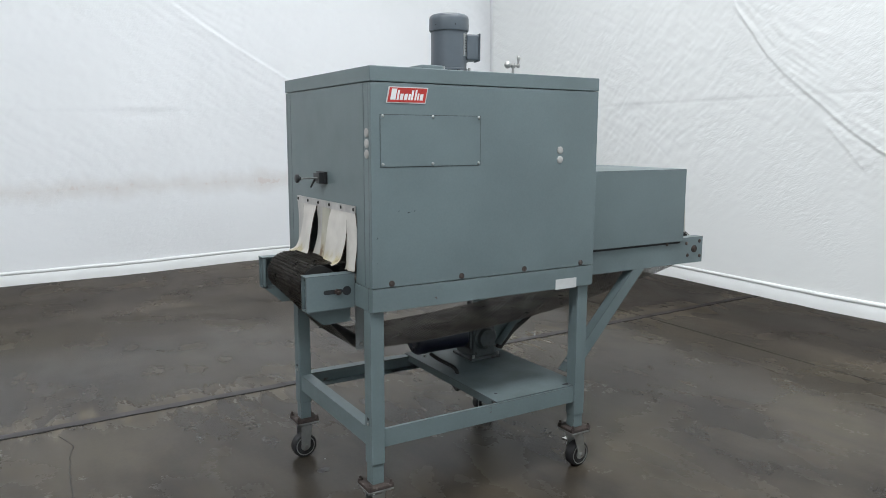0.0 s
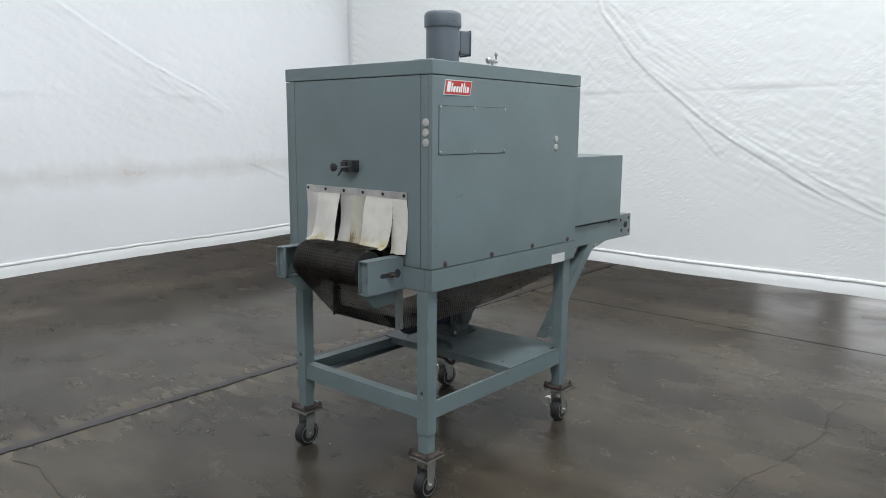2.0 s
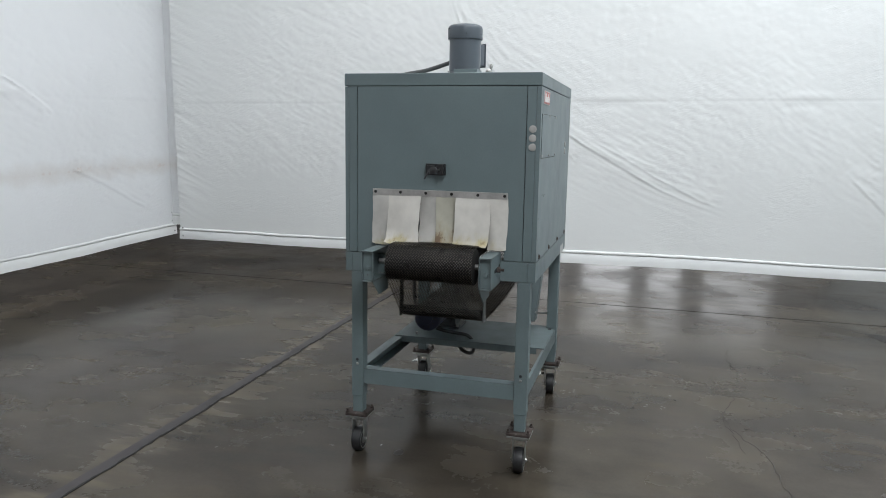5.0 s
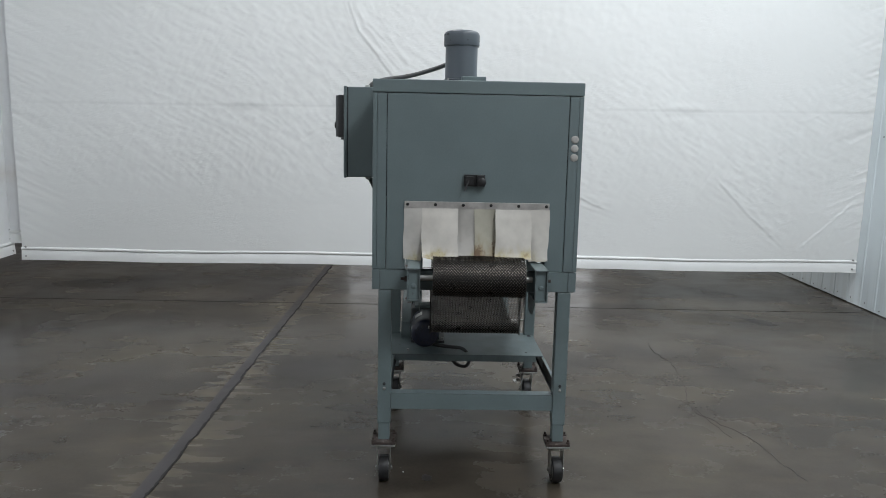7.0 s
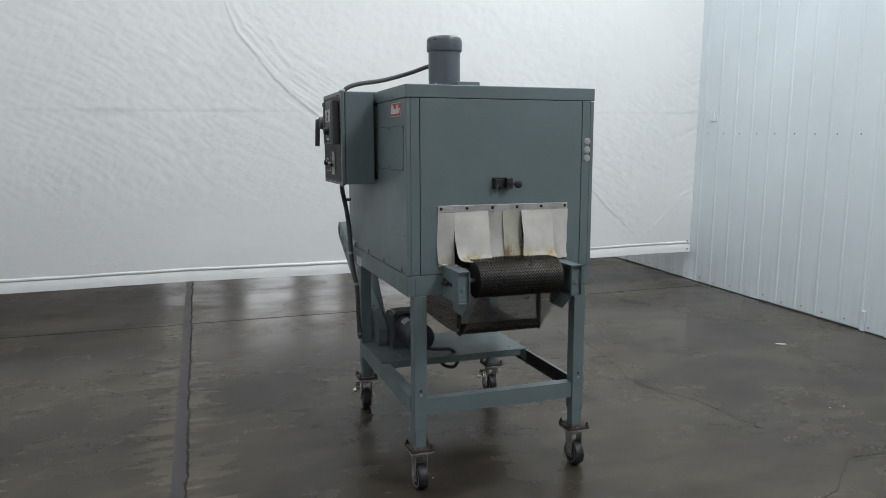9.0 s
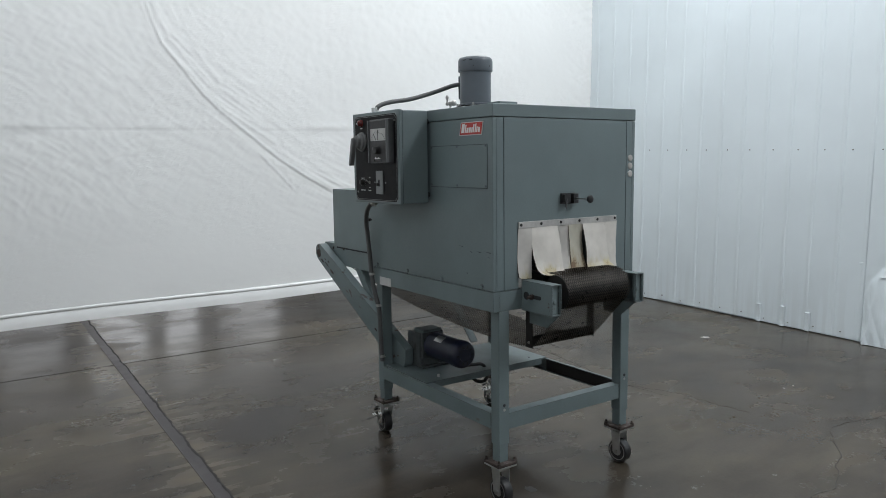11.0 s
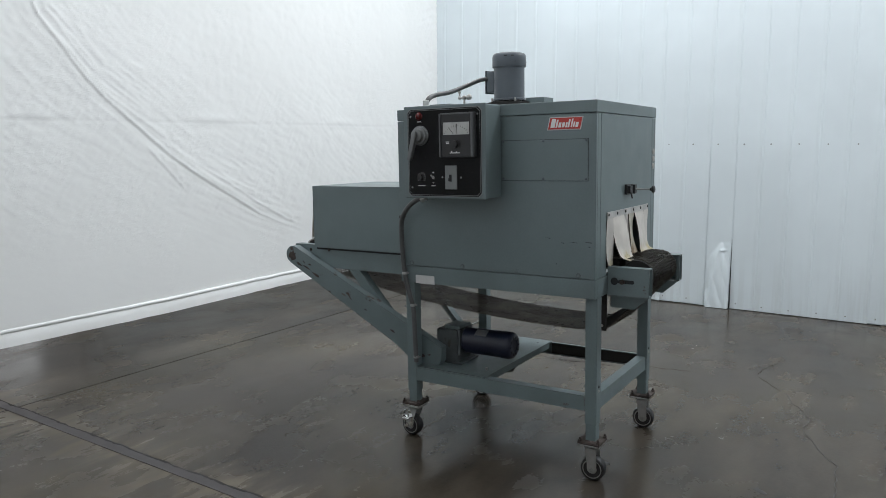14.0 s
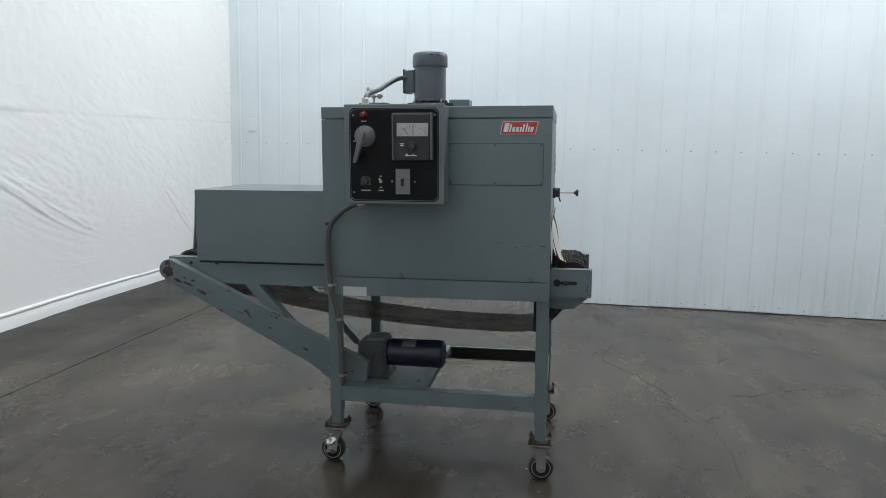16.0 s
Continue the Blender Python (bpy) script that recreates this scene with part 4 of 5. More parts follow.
rod(bm, (0.56, -0.285, 0.366), (0.56, -0.285, 0.3672), 0.006, seg=10)
part("hole", bm, M_SEAM_SHADE, platform)

# diagonal braces under the outfeed rails
for s in (-1, 1):
    bm = bmesh.new()
    y = s * 0.25
    prism(bm, [(1.292, 0.7715), (1.358, 0.7715), (1.0, 0.38), (0.93, 0.38)], "y", y - s * 0.004, y)
    prism(bm, [(1.292, 0.7715), (1.3, 0.7715), (0.938, 0.38), (0.93, 0.38)], "y", y - s * 0.045, y - s * 0.004)
    mpart("brace", bm, M_FRAME, "diagonal angle-iron brace")
    bm = bmesh.new()
    rod(bm, (0.93, s * 0.25, 0.43), (0.93, s * 0.338, 0.43), 0.005, seg=8)
    rod(bm, (0.905, s * 0.328, 0.43), (0.945, s * 0.328, 0.43), 0.0035, seg=8)
    mpart("brace_pin", bm, M_STEEL)

# conveyor bed rails at both ends
for s in (-1, 1):
    y0, y1 = (-0.252, -0.206) if s < 0 else (0.202, 0.248)
    outer, inner_y = (y0, y1) if s < 0 else (y1, y0)
    bm = bmesh.new()
    # outfeed rail: web outside, flanges inwards
    for q in ((0.937, 1.722, outer, outer - s * 0.004, 0.772, 0.888), (0.937, 1.722, outer - s * 0.004, inner_y, 0.884, 0.888), (0.937, 1.722, outer - s * 0.004, inner_y, 0.772, 0.776), (1.718, 1.722, outer - s * 0.004, inner_y, 0.776, 0.884)):
        box(bm, *q)
    rail = mpart("outfeed_rail", bm, M_FRAME, "folded steel conveyor side rail")
    for bx_, bz in ((1.615, 0.862), (1.625, 0.808), (1.7, 0.868), (1.705, 0.8), (1.49, 0.866)):
        bm = bmesh.new()
        lathe(bm, (bx_, outer - s * 0.001, bz), (0, s, 0), [(0, 0.0085), (0.003, 0.0085), (0.005, 0.005)], 8)
        part("rail_bolt", bm, M_RUST, rail)
    bm = bmesh.new()
    lathe(bm, (1.665, outer - s * 0.001, 0.835), (0, s, 0), [(0, 0.016), (0.006, 0.016), (0.006, 0.011), (0.009, 0.01), (0.009, 0.004)], 18)
    part("shaft_bearing", bm, M_RUST, rail, smooth=True)
    # infeed arm with end flange
    bm = bmesh.new()
    for q in ((-0.172, -0.001, outer, outer - s * 0.004, 0.763, 0.88), (-0.172, -0.001, outer - s * 0.004, inner_y, 0.876, 0.88), (-0.172, -0.001, outer - s * 0.004, inner_y, 0.763, 0.767), (-0.160, -0.157, outer - s * 0.004, inner_y, 0.767, 0.876), (-0.172, -0.155, inner_y, inner_y + s * 0.003, 0.763, 0.88)):
        box(bm, *q)
    arm = mpart("infeed_arm", bm, M_FRAME, "folded steel infeed arm with a take-up slot")
    bm = bmesh.new()
    lathe(bm, (-0.1595, (outer + inner_y) / 2, 0.815), (-1, 0, 0), [(0, 0.0095), (0.004, 0.0085), (0.0055, 0.004)], 12)
    part("end_bolt", bm, M_FRAME, arm, smooth=True)
    # take-up slot, round hole and bolt
    bm = bmesh.new()
    prism(bm, [(-0.105 + 0.0075 * math.cos(a), 0.823 + 0.0075 * math.sin(a)) for a in np.linspace(math.pi / 2, 3 * math.pi / 2, 8)] + [(-0.052 + 0.0075 * math.cos(a), 0.823 + 0.0075 * math.sin(a)) for a in np.linspace(-math.pi / 2, math.pi / 2, 8)], "y", outer - s * 0.001, outer + s * 0.0012)
    rod(bm, (-0.03, outer - s * 0.001, 0.823), (-0.03, outer + s * 0.0012, 0.823), 0.0155, seg=20)
    part("slot", bm, M_SEAM_SHADE, arm)
    bm = bmesh.new()
    rod(bm, (-0.065, outer, 0.823), (-0.065, outer + s * 0.012, 0.823), 0.0105, seg=6)
    rod(bm, (-0.065, outer, 0.823), (-0.065, outer + s * 0.026, 0.823), 0.0055, seg=10)
    part("take_up_bolt", bm, M_RUST, arm)
    # gusset below
    bm = bmesh.new()
    prism(bm, [(-0.168, 0.762), (0.0, 0.762), (0.0, 0.706), (-0.10, 0.703)], "y", inner_y, inner_y + s * 0.004)
    part("gusset", bm, M_FRAME, arm)
    # hanger bar for the lower return roller
    yy = (-0.184, -0.179) if s < 0 else (0.16, 0.165)
    bm = box(bmesh.new(), 0.031, 0.069, yy[0], yy[1], 0.59, 0.77, 0.001)
    hanger = mpart("hanger_bar", bm, M_GREYPL if s < 0 else M_DRUM_SHADE)
    bm = bmesh.new()
    lathe(bm, (0.05, yy[0] if s < 0 else yy[1], 0.612), (0, s, 0), [(0, 0.006), (0.004, 0.005)], 10)
    part("bar_bolt", bm, M_STEEL, hanger)
bm = bmesh.new()
rod(bm, (0.05, -0.1785, 0.614), (0.05, 0.16, 0.614), 0.0195, seg=18)
mpart("return_roller", bm, M_DRUM_SHADE, "dark steel return roller", True)

# drums
for name, cx, cz in (("infeed_drum", -0.095, 0.833), ("outfeed_drum", 1.665, 0.835)):
    bm = bmesh.new()
    rod(bm, (cx, -0.176, cz), (cx, 0.156, cz), 0.066, seg=40)
    drum = mpart(name, bm, M_DRUM_SHADE, "dark steel belt drum", True)
    bm = bmesh.new()
    rod(bm, (cx, -0.206, cz), (cx, 0.203, cz), 0.011, seg=14)
    part("shaft", bm, M_STEEL, drum, smooth=True)
bm = box(bmesh.new(), -0.02, 1.6, -0.17, 0.15, 0.86, 0.892)
mpart("slider_bed", bm, M_DRUM_SHADE, "dark bed under the belt")

# wire-mesh belt: a closed loop of zigzag wires
arc_in = [(-0.095 + 0.0715 * math.cos(a), 0.833 + 0.0715 * math.sin(a)) for a in np.linspace(math.pi / 2, math.pi * 1.32, 22)]
arc_out = [(1.665 + 0.0715 * math.cos(a), 0.835 + 0.0715 * math.sin(a)) for a in np.linspace(-math.pi * 0.52, math.pi / 2, 24)]
sagging = [(q.x, q.z) for q in curve_points([(0.055, 0, 0.5935), (0.2, 0, 0.583), (0.5, 0, 0.591), (0.8, 0, 0.614), (1.1, 0, 0.651), (1.42, 0, 0.708), (1.6, 0, 0.745)], 10)]
loop = [(1.6, 0.9062), (0.8, 0.9054), (0.0, 0.9046)] + arc_in + [(0.026, 0.603), (0.038, 0.5965)] + sagging + arc_out
loop = np.array(loop + [loop[0]])
seg_len = np.hypot(*np.diff(loop, axis=0).T)
arc_len = np.concatenate([[0], np.cumsum(seg_len)])
total = arc_len[-1]
ROWP, NW = 0.0124, 30
rows_n = int(total / ROWP)
ys = np.linspace(-0.178, 0.158, NW * 2 + 1)
zig = np.where(np.arange(len(ys)) % 2 == 0, -1.0, 1.0)
verts, faces = [], []
for r in range(rows_n):
    s = (r + 0.5) * total / rows_n
    ss = (s + zig * ROWP * 0.4) % total
    px, pz = np.interp(ss, arc_len, loop[:, 0]), np.interp(ss, arc_len, loop[:, 1])
    e = 0.004
    tx = np.interp((ss + e) % total, arc_len, loop[:, 0]) - np.interp((ss - e) % total, arc_len, loop[:, 0])
    tz = np.interp((ss + e) % total, arc_len, loop[:, 1]) - np.interp((ss - e) % total, arc_len, loop[:, 1])
    ln = np.hypot(tx, tz)
    nx, nz = tz / ln, -tx / ln
    tx, tz = tx / ln, tz / ln
    lift = 0.0004 * (1 if r % 2 else -1)
    base = len(verts)
    for dn, ds in ((0.0017, 0.0011), (-0.0014, 0.0006), (-0.0014, -0.0006), (0.0017, -0.0011)):
        verts.extend(np.stack([px + nx * (lift + dn) + tx * ds, ys, pz + nz * (lift + dn) + tz * ds], 1).tolist())
    m = len(ys)
    for j in range(4):
        a, b = base + j * m, base + ((j + 1) % 4) * m
        faces.extend([(a + k, a + k + 1, b + k + 1, b + k) for k in range(m - 1)])
me = bpy.data.meshes.new("mesh_belt")
me.from_pydata(verts, [], faces)
put("mesh_belt", me, M_BELT, tunnel, "oily woven steel wire conveyor belt")

# outfeed hood, open at its end, with a strip curtain inside
hood = mblock("outfeed_hood", 0.937, 1.575, -0.267, 0.263, 1.191, 1.195, label="long low sheet-metal hood over the belt")
for y0, y1 in ((-0.267, -0.263), (0.259, 0.263)):
    mblock("hood_side", 0.937, 1.575, y0, y1, 0.877, 1.1912, bevel=0.0008, parent=hood)
mblock("hood_end", 1.571, 1.575, -0.2628, 0.2588, 1.10, 1.1908, bevel=0.0008, parent=hood)
for s in (-1, 1):
    bm = bmesh.new()
    box(bm, 0.94, 1.57, *((-0.262, -0.2525) if s < 0 else (0.2485, 0.258)), 0.8885, 0.905)
    part("hood_foot", bm, M_FRAME, hood)
# shade under the hood's overhang, laid on the rails as dark strips
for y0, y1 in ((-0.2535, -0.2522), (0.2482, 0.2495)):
    mblock("hood_shade_strip", 0.938, 1.572, y0, y1, 0.866, 0.8795, M_SEAM_SHADE, "dark strip standing for the shade under the hood edge", 0, hood)
for k in range(6):
    bm = bmesh.new()
    a = -0.258 + k * 0.0855
    low, out = 0.915 + 0.01 * (k % 2), 0.012 + 0.008 * ((k * 3) % 4) / 3
    prism(bm, [(1.5765, 1.17), (1.5795, 1.17), (1.582 + out * 0.4, 1.03), (1.582 + out, low), (1.579 + out, low), (1.579 + out * 0.4, 1.03)], "y", a, a + 0.083)
    part("curtain_strip", bm, M_STRIP_OLD if k in (2, 3) else M_STRIP, hood)

# infeed strip curtain under a screwed metal strip
bm = box(bmesh.new(), -0.006, -0.0015, -0.2725, 0.266, 1.079, 1.104, 0.0008)
clamp = mpart("curtain_clamp", bm, M_TRIM, "bare metal clamping strip with screws")
for k in range(6):
    bm = bmesh.new()
    lathe(bm, (-0.0055, 0.254 - k * 0.103, 1.0925), (-1, 0, 0), [(0, 0.006), (0.002, 0.006), (0.0035, 0.003)], 10)
    part("screw", bm, M_DRUM_SHADE, clamp)
# each strip: its two edges, how far the foot swings out, foot height, set-back of the middle, twist
EDGES = ((0.267, 0.2, 0.002, 0.884, 0.0, -0.004), (0.2, 0.066, 0.044, 0.89, -0.004, -0.008), (0.074, -0.006, 0.022, 0.884, 0.005, -0.004),
         (0.006, -0.078, 0.02, 0.884, 0.004, 0.008), (-0.072, -0.207, 0.036, 0.891, -0.004, 0.007), (-0.203, -0.275, 0.003, 0.884, 0.002, 0.003))
for k, (ya, yb, swing, low, inset, twist) in enumerate(EDGES):
    nu, nv = 14, 28
    uu, vv = np.meshgrid(np.linspace(0, 1, nu), np.linspace(0, 1, nv))
    side = 2 * uu - 1
    ragged = 0.0035 * rough2(vv * 5 + 7 * k, np.sign(side) * 3 + 0 * vv, 3) * np.abs(side) ** 3 * np.clip(vv * 4, 0, 1)
    yy = ya + (yb - ya) * uu + 0.004 * vv * np.sin(3 * vv + k) + ragged
    belly = np.sin(math.pi * np.clip(vv * 1.1, 0, 1))
    curl = np.clip((vv - 0.84) / 0.16, 0, 1) ** 1.6 * (0.35 + 0.65 * np.clip(side * (1 if k == 4 else -1), 0, 1) ** 1.5) * (1.0 if k in (1, 4) else 0.25)
    xx = -0.0045 - (0.0035 * np.clip(vv * 6, 0.3, 1) if k in (1, 4) else 0.0012 * (k % 2))
    xx = xx - swing * vv ** 2.2 + inset * belly + twist * side * belly - 0.006 * vv * (1 - side ** 2) * (1 if k % 2 else -0.3) - 0.02 * curl
    zz = 1.081 - (1.081 - low) * vv + 0.006 * vv ** 4 * rough2(uu * 4 + k, vv * 0 + k, 3) + 0.014 * curl
    front = np.stack([xx, yy, zz], -1).reshape(-1, 3)
    bm = bmesh.new()
    fv = [bm.verts.new(p) for p in front]
    rv = [bm.verts.new(p + np.array([0.0026, 0, 0])) for p in front]
    for j in range(nv - 1):
        for i in range(nu - 1):
            q = j * nu + i
            bm.faces.new((fv[q], fv[q + 1], fv[q + nu + 1], fv[q + nu]))
            bm.faces.new((rv[q], rv[q + nu], rv[q + nu + 1], rv[q + 1]))
    ring = [j for j in range(nu)] + [j * nu + nu - 1 for j in range(1, nv)] + [(nv - 1) * nu + j for j in range(nu - 2, -1, -1)] + [j * nu for j in range(nv - 2, 0, -1)]
    for a, b in zip(ring, ring[1:] + ring[:1]):
        bm.faces.new((fv[a], rv[a], rv[b], fv[b])).material_index = 1
    strip = mpart("curtain_strip", bm, (M_STRIP_SHADED, M_STRIP_MID, M_STRIP_SHADED, M_STRIP_OLD, M_STRIP_MID, M_STRIP)[k], "browned, singed curtain strip" if k == 3 else "off-white fabric curtain strip", True)
    strip.data.materials.append(M_CHAR)

# damper handle on the front: clamp block, lever, rod and knob
bm = box(bmesh.new(), -0.012, 0.0, -0.03, 0.047, 1.163, 1.206, 0.001)
damper = mpart("damper_handle", bm, M_BLACK, "black clamp block with a push rod and knob")
bm = box(bmesh.new(), -0.03, -0.011, -0.026, 0.0, 1.165, 1.204, 0.002)
box(bm, -0.024, -0.011, 0.012, 0.044, 1.17, 1.2, 0.001)
part("clamp_block", bm, M_BLACK, damper)
bm = bmesh.new()
rod(bm, (-0.02, 0.03, 1.186), (-0.034, 0.046, 1.148), 0.0042, 0.003, 10)
part("lever", bm, M_BLACK, damper)
bm = bmesh.new()
rod(bm, (-0.01, -0.012, 1.184), (-0.1, -0.012, 1.184), 0.003, seg=10)
part("push_rod", bm, M_STEEL, damper)
bm = bmesh.new()
lathe(bm, (-0.092, -0.012, 1.184), (-1, 0, 0), [(0, 0.006), (0.006, 0.008), (0.009, 0.0145), (0.017, 0.015), (0.0195, 0.011)], 20)
part("knob", bm, M_BLACK, damper, smooth=True)

# ---- on the roof: fan motor, hatch, crank, block, conduit ----
FX, FY = 0.547, 0.046
plate = mblock("fan_plate", FX - 0.115, FX + 0.115, FY - 0.115, FY + 0.115, 1.5455, 1.551, M_PAINT)
for sx in (-1, 1):
    for sy in (-1, 1):
        bm = bmesh.new()
        rod(bm, (FX + sx * 0.058, FY + sy * 0.058, 1.55), (FX + sx * 0.058, FY + sy * 0.058, 1.594), 0.005, seg=8)
        part("stud", bm, M_STEEL, plate)
bm = bmesh.new()
lathe(bm, (FX, FY, 1.55), (0, 0, 1), [(0, 0.104), (0.0245, 0.104), (0.026, 0.098), (0.026, 0.03)], 36)
part("mounting_ring", bm, M_DRUM_SHADE, plate, "dark mounting ring under the motor", True)
for k in range(12):
    a = 2 * math.pi * k / 12
    bm = bmesh.new()
    rod(bm, (FX + 0.072 * math.cos(a), FY + 0.072 * math.sin(a), 1.575), (FX + 0.072 * math.cos(a), FY + 0.072 * math.sin(a), 1.5845), 0.007, seg=8)
    part("spacer", bm, M_BLACK, plate)
bm = bmesh.new()
lathe(bm, (FX, FY, 1.575), (0, 0, 1), [(0, 0.055), (0.01, 0.055)], 24)
part("shaft_collar", bm, M_DRUM_SHADE, plate)
bm = bmesh.new()
lathe(bm, (FX, FY, 1.584), (0, 0, 1), [(0, 0.06), (0.0, 0.074), (0.007, 0.074), (0.009, 0.0695), (0.148, 0.0695), (0.15, 0.063)], 40)
fan = mpart("fan_motor", bm, M_MOTOR, "slate-grey upright electric fan motor", True)
bm = bmesh.new()
lathe(bm, (FX, FY, 1.732), (0, 0, 1), [(0, 0.0755), (0.004, 0.077), (0.045, 0.077), (0.055, 0.0745), (0.061, 0.068), (0.064, 0.057), (0.065, 0.02)], 40)
part("fan_cowl", bm, M_MOTOR, fan, smooth=True)
for k in range(6):
    a = k * math.pi / 3 + 0.3
    bm = bmesh.new()
    lathe(bm, (FX + 0.076 * math.cos(a), FY + 0.076 * math.sin(a), 1.752), (math.cos(a), math.sin(a), 0), [(0, 0.003), (0.002, 0.002)], 8)
    part("cowl_screw", bm, M_SEAM_SHADE, fan)
for a in (radians(105), radians(128)):
    bm = bmesh.new()
    c = Vector((FX + 0.0765 * math.cos(a), FY + 0.0765 * math.sin(a), 1.778))
    e = Vector((-math.sin(a), math.cos(a), 0)) * 0.007
    rod(bm, c - e, c + e, 0.0022, seg=8)
    part("cowl_slot", bm, M_SEAM_SHADE, fan)
bm = box(bmesh.new(), FX + 0.062, FX + 0.112, FY - 0.038, FY + 0.038, 1.625, 1.722, 0.006)
swing = Matrix.Translation((FX, FY, 0)) @ Matrix.Rotation(radians(-17), 4, "Z") @ Matrix.Translation((-FX, -FY, 0))
bmesh.ops.transform(bm, matrix=swing, verts=bm.verts)
part("terminal_box", bm, M_MOTOR, fan)
bm = box(bmesh.new(), FX + 0.1125, FX + 0.117, FY - 0.041, FY + 0.041, 1.621, 1.726, 0.003)
bmesh.ops.transform(bm, matrix=swing, verts=bm.verts)
part("terminal_lid", bm, M_MOTOR, fan)
bm = bmesh.new()
arc = [(FX + 0.0712 * math.cos(a), FY + 0.0712 * math.sin(a)) for a in np.linspace(radians(-68), radians(-38), 7)]
arc2 = [(FX + 0.069 * math.cos(a), FY + 0.069 * math.sin(a)) for a in np.linspace(radians(-38), radians(-68), 7)]
prism(bm, arc + arc2, "z", 1.638, 1.722)
nameplate = part("nameplate", bm, M_ZINC, fan, "silver rating plate")
for zz in np.linspace(1.655, 1.705, 6):
    bm = bmesh.new()
    a1 = [(FX + 0.0716 * math.cos(a), FY + 0.0716 * math.sin(a)) for a in np.linspace(radians(-62), radians(-46), 5)]
    a2 = [(FX + 0.0705 * math.cos(a), FY + 0.0705 * math.sin(a)) for a in np.linspace(radians(-46), radians(-62), 5)]
    prism(bm, a1 + a2, "z", zz, zz + 0.003)
    part("print_bar", bm, M_DIAL, fan)

hatch = mblock("roof_hatch", 0.675, 0.905, -0.12, 0.12, 1.5455, 1.5545, M_PAINT)
CX, CY, CZ = 0.8186, -0.008, 1.616
bm = bmesh.new()
rod(bm, (CX, CY, 1.554), (CX, CY, CZ - 0.008), 0.0055, seg=12)
lathe(bm, (CX, CY, CZ - 0.012), (0, 0, 1), [(0, 0.007), (0.004, 0.0105), (0.012, 0.0115), (0.019, 0.0095), (0.022, 0.004)], 16)
rod(bm, (CX - 0.026, CY, CZ), (CX + 0.026, CY, CZ - 0.001), 0.005, 0.0045, 10)
crank = mpart("crank", bm, M_CRANK, "small bright-metal ball crank handle", True)
bm = bmesh.new()
bmesh.ops.create_uvsphere(bm, u_segments=16, v_segments=10, radius=0.0145, matrix=Matrix.Translation((CX - 0.027, CY, CZ)))
part("ball", bm, M_CRANK, crank, smooth=True)
bm = bmesh.new()
bmesh.ops.create_uvsphere(bm, u_segments=16, v_segments=10, radius=0.009, matrix=Matrix.Translation((CX + 0.026, CY, CZ - 0.001)))
lathe(bm, (CX + 0.026, CY, CZ + 0.005), (0.04, 0, 1), [(0, 0.0042), (0.012, 0.0042), (0.02, 0.0078), (0.028, 0.0082), (0.035, 0.004)], 14)
part("grip", bm, M_CRANK, crank, smooth=True)
bm = bmesh.new()
lathe(bm, (FX + 0.1, FY + 0.1, 1.55), (0, 0, 1), [(0, 0.011), (0.011, 0.011), (0.011, 0.006), (0.022, 0.002)], 12)
part("corner_stud", bm, M_DRUM_SHADE, plate)
mblock("roof_block", 0.372, 0.462, -0.052, 0.05, 1.5455, 1.5925, M_PAINT, "small painted sheet-metal box", 0.003)
mblock("roof_bracket", 0.66, 0.78, 0.33, 0.372, 1.5455, 1.562, M_PAINT)

bm = bmesh.new()
hose(bm, [(0.65, 0.04, 1.69), (0.684, 0.075, 1.683), (0.712, 0.16, 1.652), (0.722, 0.28, 1.618), (0.727, 0.39, 1.6), (0.728, 0.445, 1.58), (0.728, 0.46, 1.552)], 0.0095, 12, 0.0007, 16)
hose1 = mpart("roof_conduit", bm, M_HOSE, "flexible grey conduit from the fan motor to the control box", True)
bm = bmesh.new()
lathe(bm, (0.728, 0.462, 1.543), (0, 0.1, 1), [(0, 0.017), (0.008, 0.017), (0.01, 0.014), (0.03, 0.0135), (0.032, 0.011)], 14)
part("conduit_nut", bm, M_ZINC, hose1, smooth=True)

# ---- control box on the side ----
B0, B1, BY0, BY1, BZ0, BZ1 = 0.4, 0.793, 0.402, 0.522, 1.165, 1.546
bm = box(bmesh.new(), B0 + 0.004, B1 - 0.004, BY0, BY1, BZ0 + 0.003, BZ1 - 0.003, 0.004)
cbox = mpart("control_box", bm, M_PAINT, "grey-blue electrical control box with a black front panel")
for cx in (0.43, 0.75):
    for cz in (1.2, 1.5):
        bm = bmesh.new()
        rod(bm, (cx, HW - 0.002, cz), (cx, BY0 + 0.004, cz), 0.012, seg=12)
        part("spacer", bm, M_SEAM_SHADE, cbox)
mblock("door_gap", B0 + 0.006, B1 - 0.006, BY1 - 0.002, BY1 + 0.003, BZ0 + 0.004, BZ1 - 0.004, M_SEAM_SHADE, bevel=0, parent=cbox)
mblock("door_frame", B0, B1, BY1 + 0.0025, BY1 + 0.0165, BZ0, BZ1, M_PAINT, bevel=0.0035, parent=cbox)
PY = BY1 + 0.0165
cut = 0.014


def eight(x0, x1, z0, z1, c):
    return [(x0 + c, z0), (x1 - c, z0), (x1, z0 + c), (x1, z1 - c), (x1 - c, z1), (x0 + c, z1), (x0, z1 - c), (x0, z0 + c)]


bm = prism(bmesh.new(), eight(0.417, 0.774, 1.173, 1.534, cut), "y", PY - 0.001, PY + 0.001)
part("panel_rim", bm, M_GREYPL, cbox)
bm = prism(bmesh.new(), eight(0.4195, 0.7715, 1.1755, 1.5315, cut), "y", PY, PY + 0.002)
part("panel_face", bm, M_PANEL, cbox, "black printed control panel face")
bm = bmesh.new()
